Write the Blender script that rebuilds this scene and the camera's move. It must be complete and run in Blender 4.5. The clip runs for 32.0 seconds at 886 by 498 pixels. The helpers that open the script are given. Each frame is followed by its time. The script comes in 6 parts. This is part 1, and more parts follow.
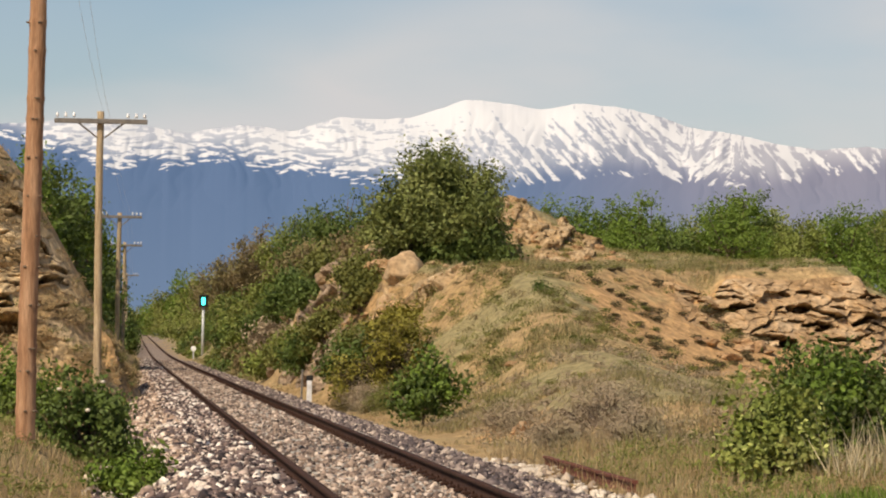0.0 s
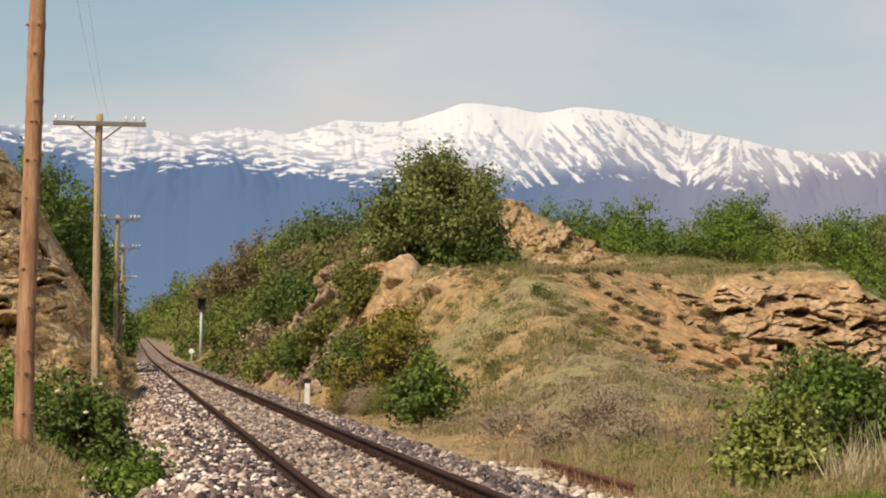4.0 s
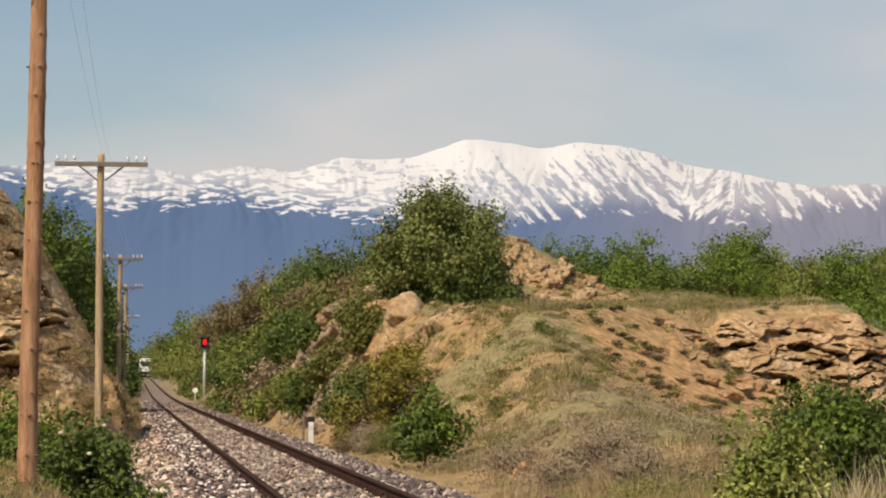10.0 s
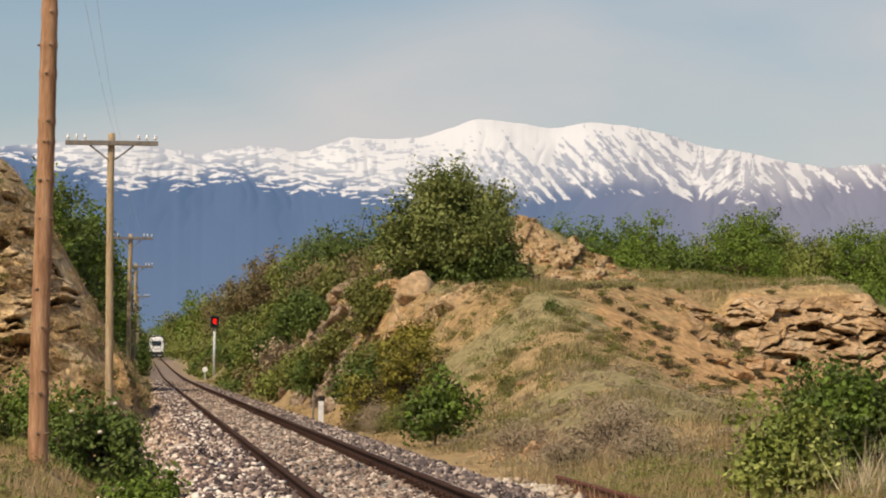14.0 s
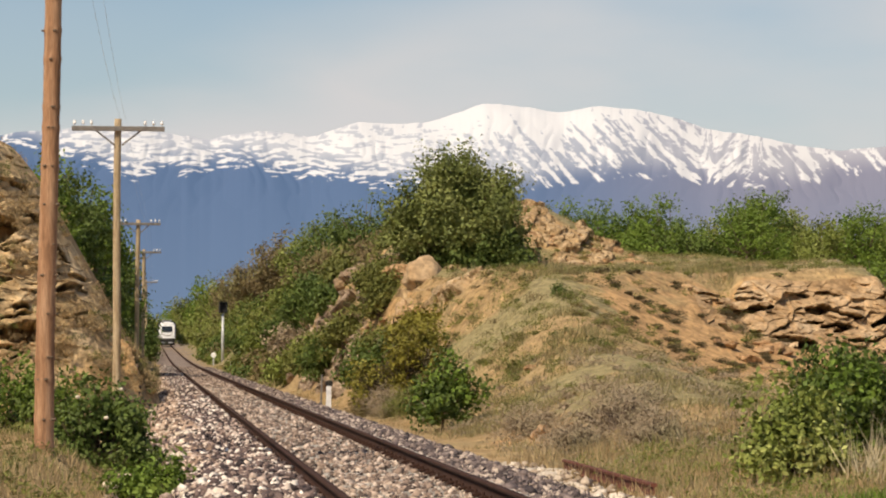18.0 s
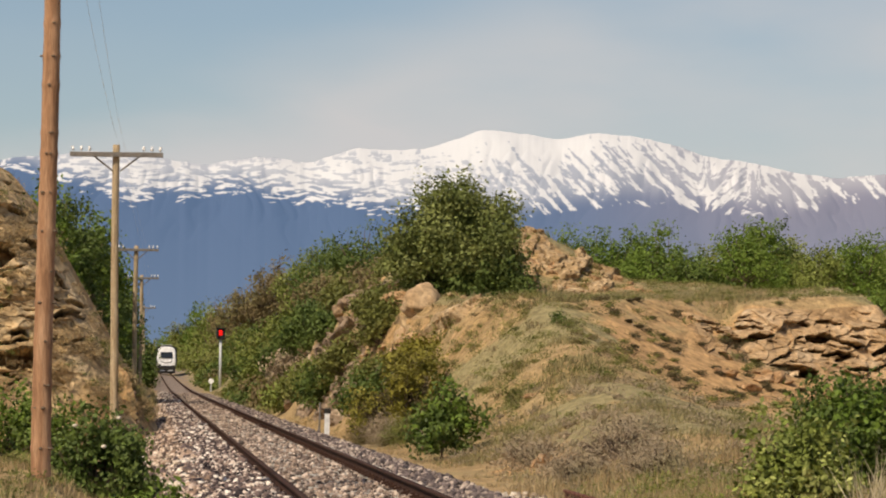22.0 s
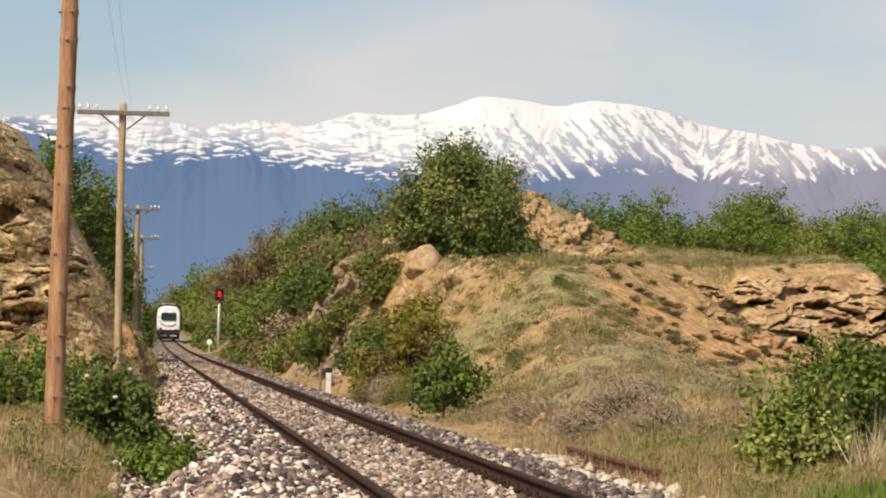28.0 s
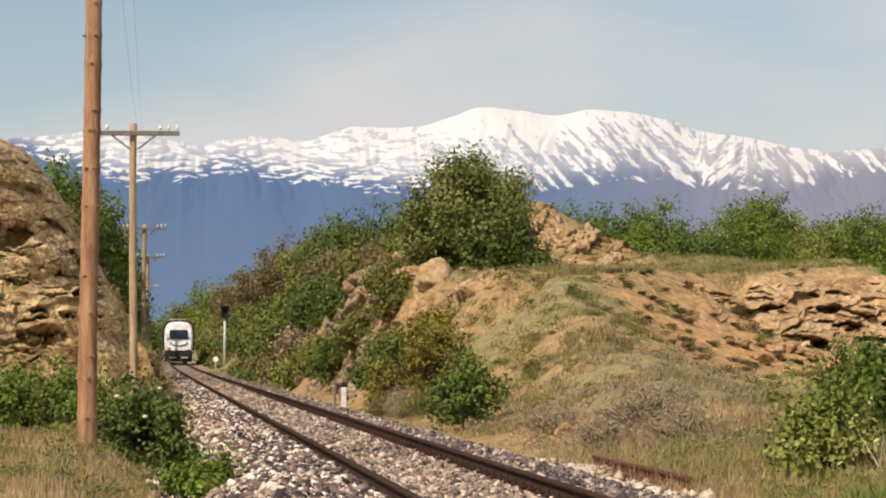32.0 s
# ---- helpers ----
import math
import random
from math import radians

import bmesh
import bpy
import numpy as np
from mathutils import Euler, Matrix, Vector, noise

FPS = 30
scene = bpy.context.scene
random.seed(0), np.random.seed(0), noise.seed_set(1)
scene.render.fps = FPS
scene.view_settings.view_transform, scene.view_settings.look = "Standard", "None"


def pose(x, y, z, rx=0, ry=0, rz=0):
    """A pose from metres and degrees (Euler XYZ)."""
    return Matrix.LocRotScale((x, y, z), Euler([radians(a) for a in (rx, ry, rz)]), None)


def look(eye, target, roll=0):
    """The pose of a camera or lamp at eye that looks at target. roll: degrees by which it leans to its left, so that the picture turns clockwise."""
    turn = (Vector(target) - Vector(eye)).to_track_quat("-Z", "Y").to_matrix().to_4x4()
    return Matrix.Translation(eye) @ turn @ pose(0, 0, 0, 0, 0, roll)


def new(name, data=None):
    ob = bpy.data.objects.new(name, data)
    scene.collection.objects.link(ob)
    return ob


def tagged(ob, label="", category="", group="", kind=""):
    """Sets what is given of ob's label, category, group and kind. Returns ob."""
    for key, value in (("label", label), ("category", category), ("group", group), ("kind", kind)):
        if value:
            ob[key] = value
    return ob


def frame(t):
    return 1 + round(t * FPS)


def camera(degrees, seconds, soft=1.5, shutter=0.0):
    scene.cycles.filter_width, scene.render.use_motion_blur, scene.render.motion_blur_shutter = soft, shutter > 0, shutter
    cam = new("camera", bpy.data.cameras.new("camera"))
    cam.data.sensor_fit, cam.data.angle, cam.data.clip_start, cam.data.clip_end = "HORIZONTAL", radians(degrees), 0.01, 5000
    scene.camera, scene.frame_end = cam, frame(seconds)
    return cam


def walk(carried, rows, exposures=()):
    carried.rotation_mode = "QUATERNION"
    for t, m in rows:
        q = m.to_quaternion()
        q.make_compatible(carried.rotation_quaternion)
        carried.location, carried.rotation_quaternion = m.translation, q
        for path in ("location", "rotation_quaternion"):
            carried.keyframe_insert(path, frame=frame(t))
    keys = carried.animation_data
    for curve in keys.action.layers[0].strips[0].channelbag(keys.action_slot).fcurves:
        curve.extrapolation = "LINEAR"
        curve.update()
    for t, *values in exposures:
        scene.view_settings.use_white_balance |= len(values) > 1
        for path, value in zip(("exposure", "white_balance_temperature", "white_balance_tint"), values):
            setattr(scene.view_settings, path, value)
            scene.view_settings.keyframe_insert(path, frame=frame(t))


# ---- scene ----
cam = camera(17.0, 32.0, soft=2.0)

# seconds, eye x y z, heading (left), tilt (up), lean
WALK = (
    (0.0, 0.000, 0.000, 1.210, -0.000, 1.882, 0.900),
    (0.5, -0.006, -0.012, 1.214, 0.073, 1.827, 1.012),
    (1.0, -0.005, -0.014, 1.211, 0.110, 1.817, 1.055),
    (1.5, 0.009, -0.020, 1.220, 0.072, 1.850, 1.040),
    (2.0, -0.006, -0.030, 1.216, 0.004, 1.917, 1.068),
    (2.5, -0.000, -0.013, 1.217, -0.047, 1.957, 1.128),
    (3.0, -0.001, -0.013, 1.217, -0.034, 1.970, 1.032),
    (3.5, 0.000, -0.027, 1.211, -0.027, 1.949, 1.016),
    (5.5, -0.005, -0.027, 1.214, -0.073, 1.938, 1.093),
    (6.0, 0.000, -0.032, 1.214, -0.067, 1.991, 1.042),
    (6.5, -0.002, -0.039, 1.219, -0.057, 2.098, 1.023),
    (7.0, -0.001, -0.052, 1.223, -0.033, 2.220, 1.000),
    (7.5, 0.011, -0.053, 1.225, -0.039, 2.296, 0.955),
    (8.0, 0.008, -0.060, 1.226, -0.105, 2.334, 0.915),
    (8.5, 0.011, -0.058, 1.225, -0.127, 2.378, 0.833),
    (9.0, 0.007, -0.069, 1.215, -0.111, 2.472, 0.668),
    (9.5, 0.010, -0.059, 1.221, -0.045, 2.563, 0.569),
    (10.0, 0.008, -0.045, 1.229, 0.029, 2.649, 0.522),
    (10.5, 0.005, -0.018, 1.226, 0.066, 2.802, 0.527),
    (11.0, 0.007, -0.066, 1.222, 0.078, 2.828, 0.444),
    (11.5, 0.005, -0.083, 1.224, 0.113, 2.673, 0.349),
    (12.0, 0.003, -0.044, 1.219, 0.183, 2.554, 0.341),
    (12.5, 0.006, -0.069, 1.214, 0.238, 2.486, 0.554),
    (13.0, -0.001, -0.040, 1.227, 0.235, 2.419, 0.619),
    (13.5, 0.002, -0.064, 1.219, 0.232, 2.342, 0.610),
    (14.0, -0.003, -0.044, 1.218, 0.214, 2.257, 0.610),
    (14.5, -0.012, 0.001, 1.207, 0.312, 2.133, 0.617),
    (16.5, 0.018, 0.035, 1.214, 0.604, 1.855, 0.524),
    (17.0, 0.026, 0.004, 1.217, 0.451, 1.865, 0.453),
    (17.5, 0.022, 0.006, 1.216, 0.360, 1.894, 0.439),
    (18.0, 0.032, 0.006, 1.217, 0.376, 1.956, 0.385),
    (18.5, 0.021, 0.006, 1.215, 0.407, 2.022, 0.355),
    (19.0, 0.017, -0.007, 1.215, 0.410, 2.054, 0.355),
    (19.5, 0.000, -0.030, 1.212, 0.432, 2.138, 0.376),
    (20.0, -0.003, -0.016, 1.212, 0.497, 2.241, 0.433),
    (20.5, 0.005, -0.026, 1.223, 0.508, 2.460, 0.459),
    (21.0, -0.009, 0.251, 1.251, 0.417, 2.615, 0.571),
    (21.5, -0.011, 0.307, 1.239, 0.395, 2.581, 0.585),
    (22.0, -0.011, 0.314, 1.251, 0.336, 2.467, 0.562),
    (22.5, -0.017, 0.172, 1.236, 0.189, 2.432, 0.674),
    (23.0, -0.016, 0.052, 1.225, 0.036, 2.380, 0.777),
    (23.5, -0.039, 0.031, 1.224, -0.044, 2.220, 0.853),
    (24.0, -0.050, -0.022, 1.212, -0.149, 2.117, 0.954),
    (24.5, -0.081, -0.077, 1.214, -0.124, 2.144, 0.868),
    (26.5, -0.089, -0.214, 1.182, -0.476, 1.464, 1.660),
    (27.0, -0.087, -0.240, 1.187, -0.082, 1.496, 1.848),
    (27.5, -0.100, -0.232, 1.154, 0.311, 1.807, 1.807),
    (28.0, -0.143, -0.315, 1.130, 0.272, 1.805, 1.344),
    (28.5, -0.216, -0.323, 1.135, 0.065, 1.812, 1.258),
    (29.0, -0.208, -0.325, 1.130, 0.346, 1.897, 1.715),
    (29.5, -0.194, -0.399, 1.126, 0.468, 1.907, 1.836),
    (30.0, -0.221, -0.445, 1.131, 0.578, 2.048, 1.623),
    (30.5, -0.263, -0.439, 1.133, 0.819, 2.052, 1.622),
    (31.0, -0.327, -0.470, 1.147, 0.878, 2.079, 1.423),
    (31.5, -0.381, -0.549, 1.146, 0.698, 2.216, 0.587),
    (32.0, -0.453, -0.582, 1.137, 0.274, 2.033, 0.039),
)


def facing(eye, heading, tilt, lean):
    a, b = radians(heading), radians(tilt)
    ahead = Vector((-math.sin(a) * math.cos(b), math.cos(a) * math.cos(b), math.sin(b)))
    return look(Vector(eye), Vector(eye) + ahead * 10.0, lean)


walk(cam, [(t, facing((x, y, z), a, b, c)) for t, x, y, z, a, b, c in WALK], [(t, e, 7150.0, 12.0) for t, e in ((0.0, -0.03), (6.0, -0.03), (9.0, -0.08), (12.0, -0.14), (14.5, -0.13), (17.0, 0.0), (20.0, -0.04), (22.0, -0.14), (24.5, -0.12), (26.5, 0.11), (28.0, 0.11), (30.0, 0.08), (32.0, 0.05))])

# ---- light ----
SUN_AZ, SUN_EL = 216.0, 47.0   # compass degrees from +y, clockwise; height
world = bpy.data.worlds.new("sky")
scene.world = world
world.use_nodes = True
wn, wl = world.node_tree.nodes, world.node_tree.links
wn.clear()
w_out, w_bg = wn.new("ShaderNodeOutputWorld"), wn.new("ShaderNodeBackground")
w_sky = wn.new("ShaderNodeTexSky")
w_sky.sky_type, w_sky.sun_disc = "NISHITA", False
w_sky.sun_elevation, w_sky.sun_rotation = radians(SUN_EL), radians(SUN_AZ)
w_sky.air_density, w_sky.dust_density = 1.0, 0.6
w_sky.ozone_density = 4.0
w_co, w_map, w_no = wn.new("ShaderNodeTexCoord"), wn.new("ShaderNodeMapping"), wn.new("ShaderNodeTexNoise")
w_map.inputs["Scale"].default_value = (3.0, 3.0, 9.0)
w_map.inputs["Location"].default_value = (0.62, 0.0, -0.35)
w_no.inputs["Scale"].default_value, w_no.inputs["Detail"].default_value = 1.7, 5.0
w_no.inputs["Roughness"].default_value = 0.45
w_ramp, w_mix = wn.new("ShaderNodeValToRGB"), wn.new("ShaderNodeMixRGB")
w_ramp.color_ramp.elements[0].position, w_ramp.color_ramp.elements[1].position = 0.24, 0.56
w_mix.inputs["Color2"].default_value = (6.45, 6.75, 7.25, 1.0)
w_bg.inputs["Strength"].default_value = 0.096
wl.new(w_co.outputs["Generated"], w_map.inputs["Vector"])
wl.new(w_map.outputs["Vector"], w_no.inputs["Vector"])
wl.new(w_no.outputs["Fac"], w_ramp.inputs["Fac"])
# clearer sky above a slanting cloud edge
w_sep, w_tilt, w_edge, w_keep, w_part = wn.new("ShaderNodeSeparateXYZ"), wn.new("ShaderNodeMath"), wn.new("ShaderNodeMapRange"), wn.new("ShaderNodeMath"), wn.new("ShaderNodeMath")
w_tilt.operation, w_keep.operation, w_part.operation = "MULTIPLY_ADD", "MULTIPLY_ADD", "MULTIPLY"
wl.new(w_co.outputs["Generated"], w_sep.inputs["Vector"])
wl.new(w_sep.outputs["X"], w_tilt.inputs[0])
w_tilt.inputs[1].default_value = -0.26
wl.new(w_sep.outputs["Z"], w_tilt.inputs[2])
wl.new(w_no.outputs["Fac"], w_keep.inputs[0])
w_keep.inputs[1].default_value = 0.10
wl.new(w_tilt.outputs["Value"], w_keep.inputs[2])
w_edge.interpolation_type = "SMOOTHSTEP"
w_edge.inputs["From Min"].default_value, w_edge.inputs["From Max"].default_value = 0.150, 0.185
w_edge.inputs["To Min"].default_value, w_edge.inputs["To Max"].default_value = 1.0, 0.12
wl.new(w_keep.outputs["Value"], w_edge.inputs["Value"])
wl.new(w_ramp.outputs["Color"], w_part.inputs[0])
wl.new(w_edge.outputs["Result"], w_part.inputs[1])
wl.new(w_part.outputs["Value"], w_mix.inputs["Fac"])
wl.new(w_sky.outputs["Color"], w_mix.inputs["Color1"])
wl.new(w_mix.outputs["Color"], w_bg.inputs["Color"])
wl.new(w_bg.outputs["Background"], w_out.inputs["Surface"])

sun = new("sun", bpy.data.lights.new("sun", "SUN"))
sun.data.energy, sun.data.angle, sun.data.color = 4.75, radians(0.6), (1.0, 0.89, 0.72)
_a, _e = radians(SUN_AZ), radians(SUN_EL)
SUN_WAY = Vector((math.sin(_a) * math.cos(_e), math.cos(_a) * math.cos(_e), math.sin(_e)))
sun.matrix_world = look(SUN_WAY * 100.0, (0, 0, 0))


# ---- materials ----
def surface(name, colours, scale=4.0, detail=6.0, rough=0.85, bump=0.3, metal=0.0, fine=30.0, stretch=(1, 1, 1), vary=0.0, fac=None, grain=(0.72, 1.25), translucent=0.0, bump_scale=None, coords="Object", spec=0.35):
    """A node material: a ramp of colours over coarse noise, a finer noise that darkens and lightens, and bump."""
    m = bpy.data.materials.new(name)
    m.use_nodes = True
    n, l = m.node_tree.nodes, m.node_tree.links
    b = n["Principled BSDF"]
    co, mp = n.new("ShaderNodeTexCoord"), n.new("ShaderNodeMapping")
    mp.inputs["Scale"].default_value = stretch
    l.new(co.outputs[coords], mp.inputs["Vector"])
    coarse, small = n.new("ShaderNodeTexNoise"), n.new("ShaderNodeTexNoise")
    for tex, sc in ((coarse, scale), (small, fine)):
        tex.inputs["Scale"].default_value, tex.inputs["Detail"].default_value = sc, detail
        l.new(mp.outputs["Vector"], tex.inputs["Vector"])
    ramp = n.new("ShaderNodeValToRGB")
    e = ramp.color_ramp.elements
    for i, c in enumerate(colours):
        at = 0.3 + 0.4 * i / max(1, len(colours) - 1)
        if i == 0:
            e[0].position, e[0].color = at, (*c, 1)
        elif i == len(colours) - 1:
            e[-1].position, e[-1].color = at, (*c, 1)
        else:
            e.new(at).color = (*c, 1)
    if fac == "each":
        each = n.new("ShaderNodeMapRange")
        each.inputs["To Min"].default_value, each.inputs["To Max"].default_value = 0.26, 0.74
        l.new(n.new("ShaderNodeNewGeometry").outputs["Random Per Island"], each.inputs["Value"])
        l.new(each.outputs["Result"], ramp.inputs["Fac"])
    else:
        l.new(coarse.outputs["Fac"], ramp.inputs["Fac"])
    hsv, amt = n.new("ShaderNodeHueSaturation"), n.new("ShaderNodeMapRange")
    amt.inputs["From Min"].default_value, amt.inputs["From Max"].default_value = 0.3, 0.7
    amt.inputs["To Min"].default_value, amt.inputs["To Max"].default_value = grain
    l.new(small.outputs["Fac"], amt.inputs["Value"])
    l.new(ramp.outputs["Color"], hsv.inputs["Color"])
    value = amt.outputs["Result"]
    if vary:
        src = n.new("ShaderNodeNewGeometry").outputs["Random Per Island"] if fac == "island" else n.new("ShaderNodeObjectInfo").outputs["Random"]
        rng_, mul = n.new("ShaderNodeMapRange"), n.new("ShaderNodeMath")
        rng_.inputs["To Min"].default_value, rng_.inputs["To Max"].default_value = 1 - vary, 1 + vary
        mul.operation = "MULTIPLY"
        l.new(src, rng_.inputs["Value"])
        l.new(value, mul.inputs[0])
        l.new(rng_.outputs["Result"], mul.inputs[1])
        value = mul.outputs["Value"]
    l.new(value, hsv.inputs["Value"])
    l.new(hsv.outputs["Color"], b.inputs["Base Color"])
    b.inputs["Roughness"].default_value, b.inputs["Metallic"].default_value = rough, metal
    b.inputs["Specular IOR Level"].default_value = spec
    if bump:
        bp = n.new("ShaderNodeBump")
        bp.inputs["Strength"].default_value, bp.inputs["Distance"].default_value = bump, bump_scale or 0.02
        l.new(small.outputs["Fac"], bp.inputs["Height"])
        l.new(bp.outputs["Normal"], b.inputs["Normal"])
    if translucent:
        tr, mx = n.new("ShaderNodeBsdfTranslucent"), n.new("ShaderNodeMixShader")
        mx.inputs["Fac"].default_value = translucent
        l.new(hsv.outputs["Color"], tr.inputs["Color"])
        l.new(b.outputs["BSDF"], mx.inputs[1])
        l.new(tr.outputs["BSDF"], mx.inputs[2])
        l.new(mx.outputs["Shader"], n["Material Output"].inputs["Surface"])
    return m


def glow(name, colour, power):
    m = bpy.data.materials.new(name)
    m.use_nodes = True
    b = m.node_tree.nodes["Principled BSDF"]
    b.inputs["Base Color"].default_value = (*[c * 0.3 for c in colour], 1)
    b.inputs["Emission Color"].default_value, b.inputs["Emission Strength"].default_value = (*colour, 1), power
    b.inputs["Roughness"].default_value = 0.2
    return m


def leaf(name, *colours, vary=0.2):
    return surface(name, colours, scale=0.8, fine=6.0, rough=0.6, bump=0, vary=vary, fac="island", translucent=0.12, spec=0.25)


M_WOOD = surface("weathered_pole_wood", [(0.21, 0.105, 0.055), (0.35, 0.19, 0.105), (0.46, 0.28, 0.17)], scale=2.0, fine=14, stretch=(6, 6, 0.5), bump=0.5)
M_WOOD_GREY = surface("grey_pole_wood", [(0.24, 0.17, 0.10), (0.38, 0.29, 0.18), (0.46, 0.37, 0.25)], scale=2.0, fine=14, stretch=(6, 6, 0.5), bump=0.5)
M_ARM = surface("grey_crossarm_wood", [(0.13, 0.12, 0.11), (0.22, 0.20, 0.18)], scale=5, fine=30, bump=0.4)
M_CERAMIC = surface("white_ceramic", [(0.75, 0.76, 0.78), (0.82, 0.82, 0.82)], rough=0.25, bump=0, spec=0.5)
M_RAIL = surface("rusty_rail_steel", [(0.03, 0.015, 0.011), (0.06, 0.03, 0.021), (0.042, 0.021, 0.015)], scale=3, fine=40, rough=0.85, metal=0.0, bump=0.2, spec=0.15)
M_RAILTOP = surface("worn_rail_head", [(0.085, 0.06, 0.05), (0.13, 0.095, 0.08)], scale=2, fine=20, rough=0.45, metal=0.5, bump=0.05)
M_RUST = surface("red_rust_steel", [(0.10, 0.033, 0.022), (0.165, 0.058, 0.037)], scale=4, fine=30, rough=0.85, bump=0.3)
M_SLEEPER = surface("old_concrete_sleeper", [(0.30, 0.28, 0.25), (0.45, 0.42, 0.37)], scale=5, fine=40, bump=0.4, vary=0.15)
M_STONE = surface("ballast_stone", [(0.035, 0.026, 0.027), (0.07, 0.05, 0.05), (0.11, 0.08, 0.078), (0.16, 0.115, 0.105), (0.20, 0.142, 0.125), (0.30, 0.215, 0.18), (0.60, 0.48, 0.40), (0.84, 0.76, 0.67)], scale=1.3, fine=18, rough=0.9, bump=0.3, fac="each")
M_STONE_PEACH = surface("peach_ballast_stone", [(0.06, 0.044, 0.039), (0.12, 0.082, 0.067), (0.19, 0.128, 0.097), (0.28, 0.188, 0.138), (0.38, 0.265, 0.195), (0.50, 0.37, 0.28), (0.80, 0.67, 0.55)], scale=1.3, fine=18, rough=0.9, bump=0.3, fac="each")
M_STONE_FINE = surface("tan_ballast_stone", [(0.08, 0.06, 0.052), (0.155, 0.113, 0.094), (0.235, 0.17, 0.136), (0.32, 0.236, 0.184), (0.40, 0.30, 0.236), (0.66, 0.54, 0.45)], scale=1.3, fine=18, rough=0.9, bump=0.3, fac="each")
M_STONE_DARK = surface("dark_ballast_stone", [(0.06, 0.048, 0.05), (0.12, 0.093, 0.092), (0.165, 0.13, 0.124), (0.21, 0.163, 0.15), (0.27, 0.21, 0.185), (0.52, 0.43, 0.36)], scale=1.3, fine=18, rough=0.9, bump=0.3, fac="each")
M_STONE_PALE = surface("pale_broken_stone", [(0.16, 0.12, 0.10), (0.36, 0.28, 0.21), (0.55, 0.46, 0.36), (0.70, 0.62, 0.52)], scale=1.3, fine=18, rough=0.9, bump=0.3, fac="each")
M_ROCK = surface("ochre_rock", [(0.19, 0.105, 0.05), (0.42, 0.25, 0.125), (0.53, 0.34, 0.185), (0.62, 0.44, 0.27)], scale=1.6, fine=7, rough=0.95, bump=1.0, bump_scale=0.12, stretch=(1, 1, 0.8), vary=0.18, coords="Object")
M_ROCK_GREY = surface("grey_brown_rock", [(0.13, 0.09, 0.052), (0.24, 0.165, 0.095), (0.35, 0.24, 0.14), (0.43, 0.31, 0.19)], scale=1.6, fine=7, rough=0.95, bump=1.0, bump_scale=0.12, stretch=(1, 1, 0.8), vary=0.2)
M_GRASS = surface("dry_grass", [(0.324, 0.232, 0.119), (0.432, 0.324, 0.178), (0.54, 0.427, 0.254)], scale=0.35, fine=3, rough=0.9, bump=0, vary=0.3, fac="island", translucent=0.45)
M_STALK = surface("pale_dry_stalks", [(0.42, 0.34, 0.20), (0.52, 0.44, 0.28), (0.60, 0.52, 0.36)], scale=0.6, fine=3, rough=0.9, bump=0, vary=0.25, fac="island", translucent=0.4)
M_GRASS_GREEN = surface("pale_green_grass", [(0.253, 0.22, 0.101), (0.341, 0.295, 0.145), (0.429, 0.372, 0.207)], scale=0.35, fine=3, rough=0.9, bump=0, vary=0.3, fac="island", translucent=0.45)
M_BARK = surface("bark", [(0.10, 0.07, 0.05), (0.18, 0.13, 0.09)], scale=5, fine=30, bump=0.5)
M_PAINT = surface("white_enamel", [(0.78, 0.78, 0.78), (0.84, 0.84, 0.84)], scale=0.6, fine=3, rough=0.35, bump=0, spec=0.5)
M_BLACK = surface("black_underframe", [(0.012, 0.012, 0.012), (0.03, 0.028, 0.026)], scale=4, fine=20, rough=0.7, bump=0.2)
M_GREY = surface("galvanised_steel", [(0.42, 0.43, 0.45), (0.58, 0.59, 0.60)], scale=4, fine=30, rough=0.55, metal=0.3, bump=0.1)
M_GLASS = surface("dark_window_glass", [(0.012, 0.014, 0.018), (0.02, 0.022, 0.026)], scale=1, fine=3, rough=0.08, bump=0, spec=0.6)
L_TUFT = leaf("dark_tuft_leaves", (0.075, 0.055, 0.026), (0.115, 0.09, 0.042), (0.13, 0.12, 0.055))
L_OLIVE = leaf("olive_leaves", (0.0991, 0.114, 0.0257), (0.169, 0.178, 0.0455), (0.232, 0.228, 0.0674))
L_DEEP = leaf("deep_green_leaves", (0.054, 0.0864, 0.0173), (0.095, 0.138, 0.0292), (0.135, 0.176, 0.0454))
L_FRESH = leaf("fresh_green_leaves", (0.115, 0.150, 0.027), (0.185, 0.22, 0.046), (0.27, 0.285, 0.09))
L_BRIGHT = leaf("spring_green_leaves", (0.0805, 0.136, 0.0167), (0.129, 0.196, 0.0276), (0.178, 0.244, 0.046))
L_BROWN = leaf("brown_bud_leaves", (0.151, 0.106, 0.0554), (0.211, 0.161, 0.0756), (0.192, 0.181, 0.0706))
L_YELLOW = leaf("yellow_green_leaves", (0.168, 0.151, 0.0252), (0.227, 0.202, 0.0336), (0.118, 0.126, 0.0252))
L_TREE = leaf("olive_green_tree_leaves", (0.0896, 0.115, 0.0291), (0.164, 0.193, 0.0526), (0.237, 0.255, 0.0829))
L_PALE = leaf("pale_young_leaves", (0.252, 0.302, 0.0588), (0.353, 0.386, 0.109), (0.437, 0.437, 0.185))
L_GREY = leaf("dry_twig_leaves", (0.269, 0.202, 0.129), (0.37, 0.291, 0.196), (0.302, 0.269, 0.157))


